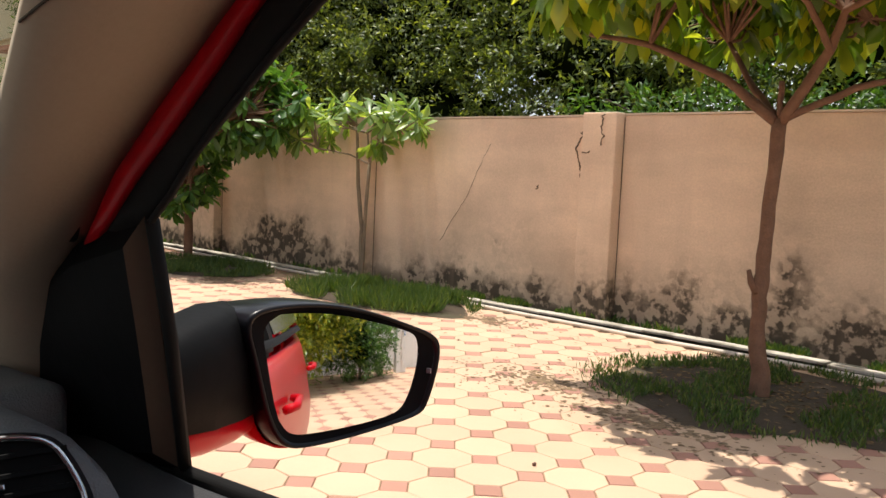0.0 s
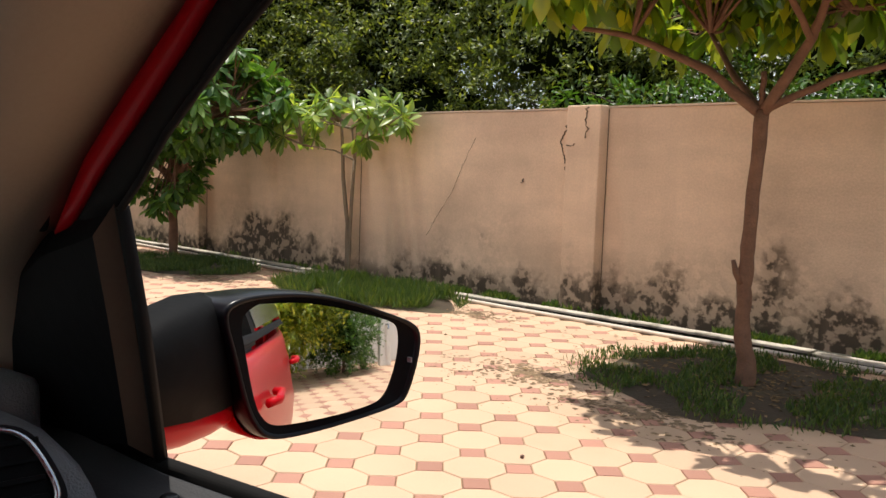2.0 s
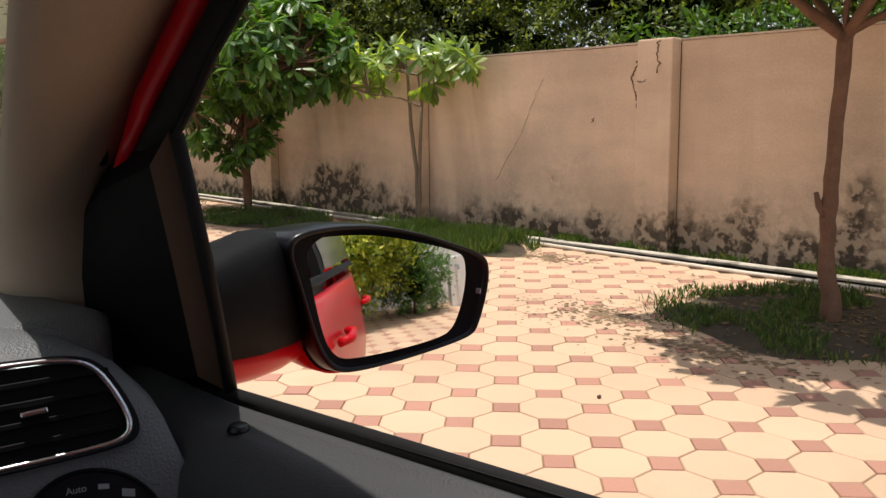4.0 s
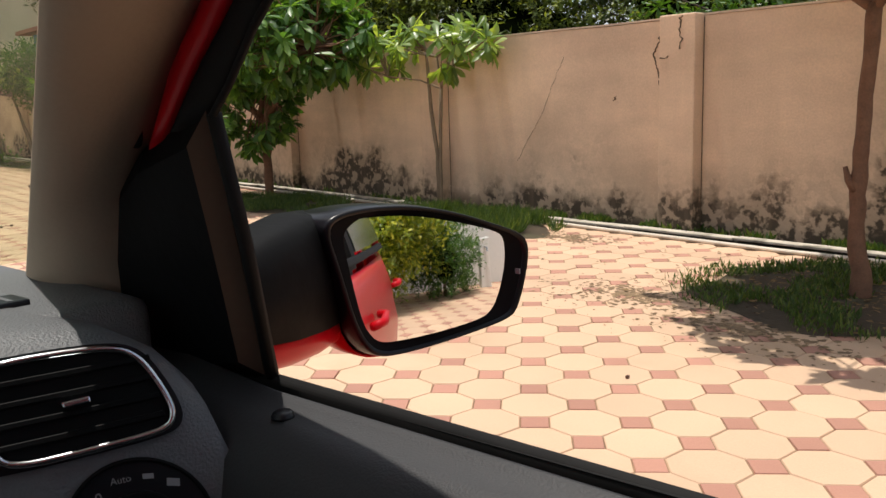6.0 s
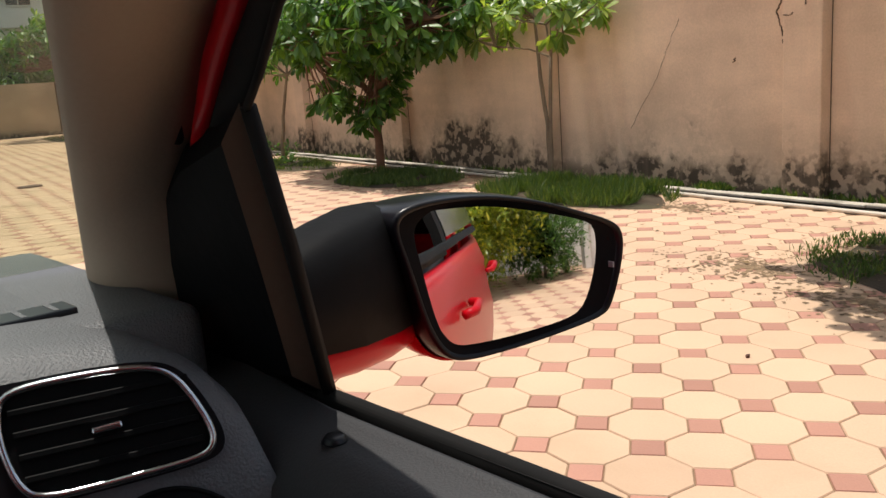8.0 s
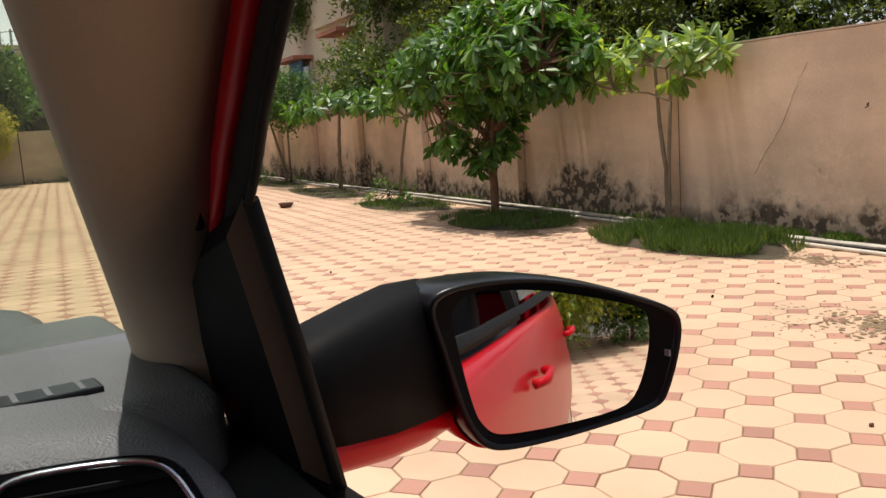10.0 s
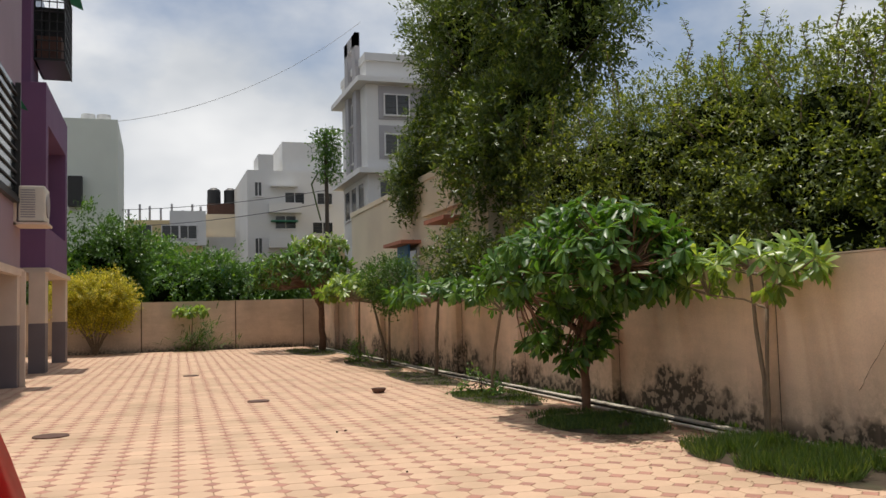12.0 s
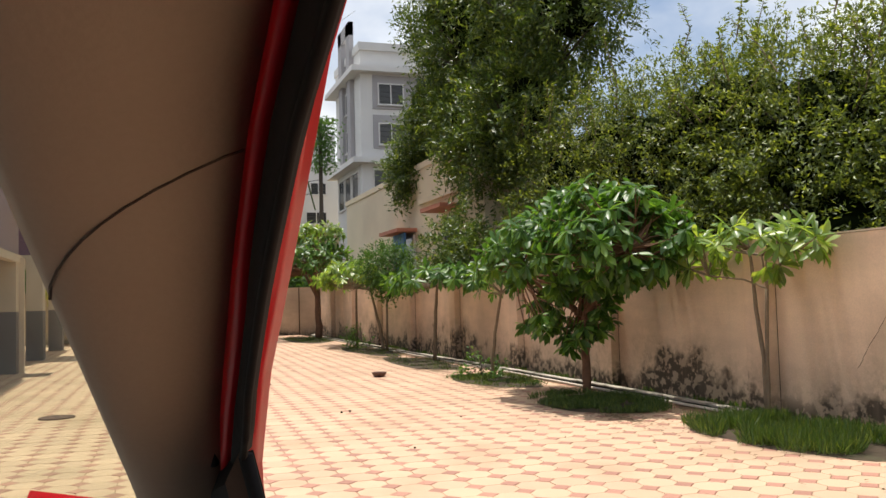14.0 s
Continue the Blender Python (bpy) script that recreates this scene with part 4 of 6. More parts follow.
tube(bm, [dplane(0.003, 0.966), dplane(0.020, 1.07), dplane(0.028, 1.155)], 0.005, 8)
part("quarter_seal", bm, M_RUBBER, door, smooth=True)
# belt seal and inner panel
part("belt_seal", ribbon([(-0.005, 0.003, 0.967), (1.02, 0.003, 0.967)], [(-0.005, -0.005, 0.963), (1.02, -0.005, 0.963)], (0, 0.003, -0.03), 4, 0.002), M_RUBBER, door, smooth=True)
SECTION = [(-0.0055, 0.956), (-0.009, 0.955), (-0.0105, 0.9615), (-0.0135, 0.962), (-0.0165, 0.9585), (-0.038, 0.957), (-0.053, 0.949), (-0.066, 0.933), (-0.076, 0.905), (-0.082, 0.86), (-0.083, 0.76), (-0.072, 0.68), (-0.075, 0.45), (0.0, 0.45)]
bm = bmesh.new()
rows = []
for x, dz, dy in ((-0.19, 0.006, 0.012), (-0.15, 0.012, 0.006), (-0.08, 0.010, 0.0), (-0.03, 0.004, 0.0), (0.02, 0, 0), (0.3, 0, 0), (0.7, 0, 0), (1.02, 0, 0)):
    rows.append([bm.verts.new((x, y + dy, z + (dz if z > 0.9 else 0))) for y, z in SECTION])
for r, s in zip(rows, rows[1:]):
    for k in range(len(SECTION)):
        bm.faces.new((r[k], r[(k + 1) % len(SECTION)], s[(k + 1) % len(SECTION)], s[k]))
bm.faces.new(rows[0])
bm.faces.new(rows[-1][::-1])
part("door_panel", bm, M_CARD, door, "dark grained plastic inner door panel", smooth=True)
bm = bmesh.new()
bmesh.ops.create_cone(bm, cap_ends=True, segments=20, radius1=0.0085, radius2=0.006, depth=0.004, matrix=Matrix.Translation((0.055, -0.034, 0.9592)))
part("lock_button", soften(bm, 0.0012, 2), M_GLOSSB, door, "small black locking button", smooth=True)
bm = bmesh.new()
box(bm, 0.30, 0.62, -0.118, -0.08, 0.80, 0.83)
part("armrest", soften(bm, 0.012, 3), M_CARD, door, smooth=True)

# wing mirror
MN, MY, MZ, MO = Vector((0.949, -0.308, 0.06)), Vector((0.309, 0.951, 0)), Vector((-0.057, 0.019, 0.998)), Vector((-0.002, 0.313, 0.989))
RIM = [(-0.205, 0.063), (-0.192, 0.074), (-0.158, 0.0775), (-0.113, 0.075), (-0.065, 0.064), (-0.021, 0.048), (0.007, 0.037), (0.017, 0.025), (0.013, -0.002), (-0.001, -0.039), (-0.012, -0.047),
       (-0.048, -0.053), (-0.1, -0.059), (-0.143, -0.061), (-0.161, -0.058), (-0.172, -0.048), (-0.181, -0.030), (-0.187, -0.008), (-0.195, 0.027)]
GLASS = [(-0.193, 0.060), (-0.181, 0.0675), (-0.149, 0.0685), (-0.114, 0.066), (-0.071, 0.056), (-0.028, 0.043), (-0.020, 0.035), (-0.020, 0.013), (-0.027, -0.013), (-0.037, -0.033), (-0.051, -0.0405),
         (-0.099, -0.0465), (-0.144, -0.0485), (-0.158, -0.046), (-0.166, -0.037), (-0.176, -0.017), (-0.183, 0.010), (-0.188, 0.035)]


def smooth_loop(outline, rounds=2):
    """Cuts the corners of a closed outline."""
    for _ in range(rounds):
        out = []
        for p, q in zip(outline, outline[1:] + outline[:1]):
            out += [(p[0] * 0.75 + q[0] * 0.25, p[1] * 0.75 + q[1] * 0.25), (p[0] * 0.25 + q[0] * 0.75, p[1] * 0.25 + q[1] * 0.75)]
        outline = out
    return outline


RIM, GLASS = smooth_loop(RIM), smooth_loop(GLASS)


def mpoint(a, b, depth=0.0):
    return MO + MY * a + MZ * b - MN * depth


MC = (-0.095, 0.008)
LOFT = ((0.006, 0.94, 0.0), (0.0, 0.985, 0.0), (0.004, 1.01, 0.0), (0.03, 1.035, 0.0), (0.06, 1.03, -0.006), (0.09, 0.97, -0.016), (0.115, 0.82, -0.03), (0.132, 0.58, -0.045), (0.14, 0.28, -0.055))
bm, red = bmesh.new(), bmesh.new()
rows, rrows = [], []
for depth, k, push in LOFT:
    pts = [(MC[0] + (a - MC[0]) * k + push, MC[1] + (b - MC[1]) * k) for a, b in RIM]
    rows.append([bm.verts.new(mpoint(a, b, depth)) for a, b in pts])
    if depth > 0.02:
        rrows.append([red.verts.new(mpoint(MC[0] + (a - MC[0]) * 1.02, MC[1] + (b - MC[1]) * 1.05, depth)) for a, b in pts])
n = len(RIM)
for r, s in zip(rows, rows[1:]):
    for k in range(n):
        bm.faces.new((r[k], r[(k + 1) % n], s[(k + 1) % n], s[k]))
bm.faces.new(rows[-1])
for r, s in zip(rrows, rrows[1:]):
    for k in range(40, 72):
        red.faces.new((r[k], r[(k + 1) % n], s[(k + 1) % n], s[k]))
loose = [v for v in red.verts if not v.link_faces]
bmesh.ops.delete(red, geom=loose, context="VERTS")
got = bmesh.ops.extrude_face_region(red, geom=red.faces[:])
wing = part("wing_mirror", bm, M_GLOSSB, car, "black wing mirror with red lower shell", smooth=True)
for v in [e for e in got["geom"] if isinstance(e, bmesh.types.BMVert)]:
    v.co += Vector((0, 0, 0.003))
part("red_shell", red, M_CARRED, wing, "red painted lower shell", smooth=True)
bm = bmesh.new()
r0 = [bm.verts.new(mpoint(MC[0] + (a - MC[0]) * 0.95, MC[1] + (b - MC[1]) * 0.95, 0.005)) for a, b in RIM]
r1 = [bm.verts.new(mpoint(MC[0] + (a - MC[0]) * 0.6, MC[1] + (b - MC[1]) * 0.6, 0.014)) for a, b in RIM]
for k in range(n):
    bm.faces.new((r0[k], r0[(k + 1) % n], r1[(k + 1) % n], r1[k]))
bm.faces.new(r1)
part("bezel", bm, M_BLACKP, wing, smooth=True)
# convex glass with its own tilt
GN = Vector((0.913, -0.398, 0.0565)).normalized()
GY = (MY - GN * MY.dot(GN)).normalized()
GZ = GN.cross(GY)
GC = mpoint(-0.105, 0.008, -0.001)
bm = bmesh.new()
CURVE = 2.0
rings = []
for k in (1.0, 0.8, 0.6, 0.4, 0.2):
    ring = []
    for a, b in GLASS:
        u, v = (a + 0.105) * k, (b - 0.008) * k
        ring.append(bm.verts.new(GC + GY * u + GZ * v - GN * ((u * u + v * v) / (2 * CURVE))))
    rings.append(ring)
n = len(GLASS)
for r, s in zip(rings, rings[1:]):
    for k in range(n):
        bm.faces.new((r[k], r[(k + 1) % n], s[(k + 1) % n], s[k]))
mid = bm.verts.new(GC)
for k in range(n):
    bm.faces.new((rings[-1][k], rings[-1][(k + 1) % n], mid))
part("mirror_glass", bm, M_MIRROR, wing, "convex silvered mirror glass", smooth=True)
bm = bmesh.new()
box(bm, -0.004, 0.001, 0.311, 0.313, 0.986, 0.991)
part("indicator", bm, M_MARK, wing, "tiny white marker on the rim")
# broad arm between the door corner and the housing: black above, red below
STATIONS = ((-0.085, -0.012, 1.040, 0.976, 0.948, 0.040), (-0.088, 0.03, 1.050, 0.972, 0.942, 0.044), (-0.100, 0.075, 1.058, 0.966, 0.936, 0.046), (-0.118, 0.12, 1.062, 0.962, 0.932, 0.048), (-0.130, 0.16, 1.060, 0.962, 0.934, 0.044))


def arm_half(upper):
    bm = bmesh.new()
    rows = []
    for x, y, top, mid, low, d in STATIONS:
        row = []
        for k in range(15):
            a = math.pi * k / 14
            c, h = math.cos(a), math.sin(a) ** 0.55
            if upper:
                row.append((x + d * math.copysign(abs(c) ** 0.55, c), y, mid + (top - mid) * h))
            else:
                row.append((x + (d - 0.003) * math.copysign(abs(c) ** 0.8, c), y, mid + 0.004 - (mid + 0.004 - low) * h))
        rows.append([bm.verts.new(v) for v in row])
    for r, q in zip(rows, rows[1:]):
        for k in range(15):
            bm.faces.new((r[k], r[(k + 1) % 15], q[(k + 1) % 15], q[k]))
    bm.faces.new(rows[0])
    bm.faces.new(rows[-1][::-1])
    bmesh.ops.recalc_face_normals(bm, faces=bm.faces[:])
    return bm


part("arm", arm_half(True), M_BLACKP, wing, "black mirror arm", smooth=True)
part("arm_shell", arm_half(False), M_CARRED, wing, "red lower part of the arm", smooth=True)

# windscreen pillar: beige trim inside, red outside
TR = [Vector(p) + Vector((0.011, 0.009, 0)) for p in [(-0.185, -0.004, 0.97), (-0.157, -0.021, 1.043), (-0.117, -0.038, 1.105), (-0.009, -0.061, 1.191), (0.062, -0.073, 1.237), (0.135, -0.086, 1.283), (0.25, -0.108, 1.352), (0.40, -0.13, 1.415), (0.6, -0.15, 1.455)]]
TL = [(-0.169 + 0.309 * s, -0.085 - 0.106 * s, 1.08 + 0.22 * s) for s in (-0.42, -0.2, 0.0, 0.5, 1.0, 1.5, 1.75)]
a, b = along(TR, 36), along(TL, 36)
bm = bmesh.new()
rows = []
for k, (p, q) in enumerate(zip(a, b)):
    row = []
    for i in range(9):
        f = i / 8
        row.append(p.lerp(q, f) + Vector((0.62, -0.78, 0)) * 0.030 * math.sin(math.pi * f) ** 0.8)
    row += [q + Vector((-0.03, 0.015, 0.01)), p + Vector((-0.035, 0.012, 0.012))]
    rows.append([bm.verts.new(v) for v in row])
m = len(rows[0])
for r, s in zip(rows, rows[1:]):
    for k in range(m):
        bm.faces.new((r[k], r[(k + 1) % m], s[(k + 1) % m], s[k]))
bm.faces.new(rows[0])
bm.faces.new(rows[-1][::-1])
pillar = part("windscreen_pillar", bm, M_TRIM, car, "windscreen pillar with beige inner trim", smooth=True)
bm = bmesh.new()
i = 20
tube(bm, [a[i].lerp(b[i], f / 10) + Vector((0.62, -0.78, 0)) * (0.030 * math.sin(math.pi * f / 10) ** 0.8 + 0.0003) for f in range(11)], 0.0008, 5)
part("trim_seam", bm, M_BARK_DARK, pillar)
bm = bmesh.new()
tube(bm, [p + Vector((0.003, 0.006, -0.002)) for p in along(TR, 30)], 0.004, 8)
part("pillar_seal", bm, M_BARK_DARK, pillar, "dark brown rubber door seal", smooth=True)
part("outer_skin", ribbon([Vector(p) + Vector((-0.012, 0.030, 0.012)) for p in TR], [Vector(q) + Vector((0.012, 0.035, 0.012)) for q in TL], (0.006, -0.01, 0), 30, 0.006), M_CARRED, pillar, "red painted outer skin", smooth=True)

# dashboard
def face_x(y, z):
    return 0.011 + 0.35 * (y + 0.095) - 0.35 * (z - 0.964)


bm = bmesh.new()
rows = []
for y, zt, in_ in ((-1.38, 1.0, 0), (-0.9, 1.035, 0), (-0.4, 1.036, 0), (-0.25, 1.028, 0), (-0.17, 1.0235, 0), (-0.12, 1.020, 0), (-0.098, 1.014, 0), (-0.08, 1.002, 0.002), (-0.068, 0.985, 0.006), (-0.062, 0.955, 0.012), (-0.060, 0.90, 0.03)):
    yy = max(y, -0.30)
    e = face_x(yy, zt)
    pts = [(-0.56, zt + 0.002), (-0.32, zt + 0.004), (-0.16, zt + 0.003), (e - 0.045, zt + 0.003), (e - 0.022, zt + 0.001), (e - 0.008, zt - 0.005), (face_x(yy, zt - 0.016), zt - 0.016),
           (face_x(yy, zt - 0.06), zt - 0.06), (face_x(yy, 0.88 - in_), 0.88 - in_), (face_x(yy, 0.80) + 0.01, 0.80), (0.055, 0.68), (-0.02, 0.55), (-0.56, 0.55)]
    rows.append([bm.verts.new((x, y, z)) for x, z in pts])
m = len(rows[0])
for r, s in zip(rows, rows[1:]):
    for k in range(m):
        bm.faces.new((r[k], r[(k + 1) % m], s[(k + 1) % m], s[k]))
bm.faces.new(rows[0])
bm.faces.new(rows[-1][::-1])
dash = part("dashboard", bm, M_DASH, car, "grey grained plastic dashboard", smooth=True)
part("dashboard_corner", soften(boxes((-0.44, -0.085, -0.34, -0.036, 0.92, 1.0225)), 0.018, 4), M_DASH, dash, smooth=True)


def fp(y, z, off=0.0):
    """A point of the dashboard's face, off metres proud of it."""
    return Vector((face_x(y, z), y, z)) + Vector((1, -0.35, 0.35)).normalized() * off


VENT = [(-0.186, 0.962), (-0.190, 0.985), (-0.187, 1.006), (-0.177, 1.0125), (-0.142, 1.0135), (-0.113, 1.012), (-0.101, 1.0055), (-0.094, 0.991), (-0.0885, 0.972), (-0.091, 0.962), (-0.101, 0.958), (-0.14, 0.956), (-0.176, 0.955)]


def plate(outline, lo, hi):
    bm = bmesh.new()
    a, b = [bm.verts.new(fp(y, z, lo)) for y, z in outline], [bm.verts.new(fp(y, z, hi)) for y, z in outline]
    n = len(a)
    for k in range(n):
        bm.faces.new((a[k], a[(k + 1) % n], b[(k + 1) % n], b[k]))
    bm.faces.new(b)
    return bm


def grown(outline, k, c=(-0.14, 0.985)):
    return [(c[0] + (y - c[0]) * k, c[1] + (z - c[1]) * k) for y, z in outline]


vent_loop = smooth_loop(VENT)
vent = part("air_vent", plate([(y - (0.022 if y < -0.17 else 0), z) for y, z in grown(vent_loop, 1.12)], -0.004, 0.004), M_GLOSSB, dash, "rectangular air vent with chrome ring")
# Flat black plate gives the dark of a recess that isn't cut.
part("vent_dark_plate", plate(grown(vent_loop, 0.97), 0.0, 0.0055), M_BLACKP, vent)
bm = bmesh.new()
tube(bm, [fp(y, z, 0.007) for y, z in vent_loop + vent_loop[:1]], 0.0023, 8, cap=False)
part("chrome_ring", bm, M_CHROME, vent, "bright chrome ring", smooth=True)
for k in range(4):
    z = 0.9655 + 0.0115 * k
    bm = bmesh.new()
    pts = [(-0.183, z - 0.001), (-0.094, z + 0.001), (-0.094, z + 0.0045), (-0.183, z + 0.0025)]
    part("slat", soften(plate(pts, 0.004, 0.0085), 0.0006, 1), M_BLACKP, vent)
part("tab", soften(plate([(-0.147, 0.982), (-0.132, 0.983), (-0.132, 0.9865), (-0.147, 0.9855)], 0.006, 0.013), 0.001, 2), M_CHROME, vent, "small vent tab with metal inlay")
part("thumb_wheel", soften(plate([(-0.2045, 0.972), (-0.198, 0.972), (-0.1985, 0.992), (-0.205, 0.992)], 0.002, 0.009), 0.001, 2), M_MARK, vent, "ribbed pale thumb wheel")
for k in range(9):
    z = 0.9735 + 0.0022 * k
    part("rib", plate([(-0.2045, z), (-0.198, z), (-0.198, z + 0.0009), (-0.2045, z + 0.0009)], 0.008, 0.0098), M_BLACKP, vent)
part("vent_mark", plate([(-0.2065, 0.998), (-0.201, 0.998), (-0.2015, 1.0015), (-0.207, 1.0025)], 0.003, 0.0046), M_MARK, vent)
# light switch
KC = (-0.122, 0.905)


def disc(r, n=40):
    return [(KC[0] + r * math.cos(2 * math.pi * k / n), KC[1] + r * math.sin(2 * math.pi * k / n)) for k in range(n)]


switch = part("light_switch", plate(disc(0.040), -0.002, 0.003), M_GLOSSB, dash, "round headlamp switch with white markings")
bm = bmesh.new()
tube(bm, [fp(y, z, 0.003) for y, z in disc(0.0405) + disc(0.0405)[:1]], 0.0016, 6, cap=False)
part("switch_ring", bm, M_BLACKP, switch, smooth=True)
part("switch_dial", soften(plate(disc(0.0225), 0.002, 0.010), 0.0015, 2), M_BLACKP, switch)
bar = [(KC[0] + u * 0.77 - v * -0.64, KC[1] + u * -0.64 + v * 0.77) for u, v in ((-0.022, -0.006), (0.022, -0.006), (0.022, 0.006), (-0.022, 0.006))]
part("switch_grip", soften(plate(bar, 0.008, 0.022), 0.003, 3), M_BLACKP, switch, smooth=True)
bm = bmesh.new()
for v in (-0.0058, 0.0058):
    tube(bm, [fp(KC[0] + u * 0.77 + v * 0.64, KC[1] - u * 0.64 + v * 0.77, 0.0215) for u in (-0.02, 0.0, 0.02)], 0.0008, 5)
part("chrome_line", bm, M_CHROME, switch)


def writing(name, text, y, z, size, parent, off):
    cu = bpy.data.curves.new(name, "FONT")
    cu.body, cu.size, cu.align_x, cu.extrude = text, size, "CENTER", 0.0002
    tmp = new(name, cu)
    me = bpy.data.meshes.new_from_object(tmp.evaluated_get(bpy.context.evaluated_depsgraph_get()))
    bpy.data.objects.remove(tmp)
    me.materials.clear()
    me.materials.append(M_MARK)
    ob = new(name, me)
    ex, ez = Vector((0.35, 1, 0)).normalized(), Vector((-0.35, 0, 1))
    nz = Vector((1, -0.35, 0.35)).normalized()
    ez = nz.cross(ex)
    p = fp(y, z, off)
    ob.matrix_basis = Matrix(((ex.x, ez.x, nz.x, p.x), (ex.y, ez.y, nz.y, p.y), (ex.z, ez.z, nz.z, p.z), (0, 0, 0, 1)))
    ob.parent = parent
    return ob


writing("zero_mark", "0", KC[0] - 0.019, KC[1] + 0.020, 0.009, switch, 0.0035)
writing("auto_mark", "Auto", KC[0] - 0.005, KC[1] + 0.0285, 0.006, switch, 0.0035)
writing("zero_mark", "0", -0.2, 0.9625, 0.008, vent, 0.0046)
part("lamp_mark", plate([(KC[0] + 0.019, KC[1] + 0.021), (KC[0] + 0.026, KC[1] + 0.019), (KC[0] + 0.027, KC[1] + 0.0235), (KC[0] + 0.020, KC[1] + 0.0255)], 0.002, 0.0036), M_MARK, switch)
part("side_lamp_mark", plate([(KC[0] + 0.007, KC[1] + 0.028), (KC[0] + 0.013, KC[1] + 0.027), (KC[0] + 0.0135, KC[1] + 0.030), (KC[0] + 0.0075, KC[1] + 0.031)], 0.002, 0.0036), M_MARK, switch)
# defrost slot in the top
slot = part("defrost_slot", soften(boxes((-0.165, -0.135, -0.24, -0.105, 1.018, 1.0268)), 0.002, 2), M_GLOSSB, dash, "slim black defroster slot")
for k in range(6):
    y = -0.225 + 0.021 * k
    part("slot_bar", boxes((-0.162, -0.138, y, y + 0.004, 1.0262, 1.0271)), M_DASH, slot)
bm = bmesh.new()
tube(bm, [Vector((0.11 + 0.09 * math.sin(s) * 0.35, -0.42 + 0.185 * math.cos(s), 0.83 + 0.175 * math.sin(s))) for s in np.linspace(0, 2 * math.pi, 49)], 0.015, 10)
wheel = part("steering_wheel", bm, M_RUBBER, car, "black leather steering wheel", smooth=True)
part("hub", soften(boxes((0.05, 0.10, -0.49, -0.35, 0.77, 0.86)), 0.02, 3), M_BLACKP, wheel, smooth=True)
part("spoke", boxes((0.085, 0.10, -0.60, -0.24, 0.815, 0.84)), M_BLACKP, wheel)

# windscreen, roof, sides, ends
ws = ribbon([(-0.275, -0.028, 1.030), (0.36, -0.235, 1.462)], [(-0.275, -1.41, 1.030), (0.36, -1.205, 1.462)], (-0.004, 0, 0.002), 6)
for v in ws.verts:
    v.co.x -= 0.16 * (1 - ((v.co.y + 0.72) / 0.70) ** 2) * (1.46 - v.co.z) / 0.43
screen = part("windscreen", ws, M_WSGLASS, car, "faintly green windscreen", smooth=True)
screen.visible_shadow = False
for k in range(4):
    u = -0.155 - 0.010 * (k % 2)
    bm = boxes((-0.262, -0.2605, u - 0.045, u, 1.047 + 0.0065 * k, 1.0505 + 0.0065 * k))
    part("etched_mark", bm, M_BARK_GREY, screen)
bm = bmesh.new()
rows = []
for x, z, w in ((0.30, 1.452, 0.50), (0.45, 1.482, 0.55), (0.8, 1.505, 0.575), (1.4, 1.50, 0.57), (2.0, 1.46, 0.54), (2.25, 1.42, 0.50)):
    rows.append([bm.verts.new((x, -0.72 + w * s, z + (0.022 * (1 - s * s)) + t)) for s, t in ((1, 0), (0.5, 0), (0, 0), (-0.5, 0), (-1, 0), (-1, -0.03), (0, -0.03), (1, -0.03))])
for r, s in zip(rows, rows[1:]):
    for k in range(8):
        bm.faces.new((r[k], r[(k + 1) % 8], s[(k + 1) % 8], s[k]))
bm.faces.new(rows[0])
bm.faces.new(rows[-1][::-1])
part("roof", bm, M_CARRED, car, "red roof panel", smooth=True)


def side_shell(sign):
    """Bulged lower body side from bonnet to tail; sign 1: the driver's side."""
    bm = bmesh.new()
    rows = []
    for x, k in ((-1.36, -0.16), (-1.2, -0.05), (-0.9, 0.0), (-0.3, 0.0), (0.4, 0.0), (1.2, 0.0), (1.9, -0.01), (2.3, -0.05), (2.5, -0.14)):
        top = 0.93 if x > -0.3 else 0.93 - 0.11 * min(1, (-0.3 - x))
        sec = [(0.02, 0.25), (0.062, 0.33), (0.085, 0.5), (0.088, 0.62), (0.07, 0.72), (0.062, 0.80), (0.035, 0.89), (0.012, top)]
        rows.append([bm.verts.new((x, -0.72 + sign * (0.72 + y + k), z if i < 7 else top)) for i, (y, z) in enumerate(sec)] +
                    [bm.verts.new((x, -0.72 + sign * (0.72 + 0.0 + k), z)) for z in (top - 0.01, 0.25)])
    n = len(rows[0])
    for r, s in zip(rows, rows[1:]):
        for k in range(n):
            bm.faces.new((r[k], r[(k + 1) % n], s[(k + 1) % n], s[k]))
    bm.faces.new(rows[0])
    bm.faces.new(rows[-1][::-1])
    return bm


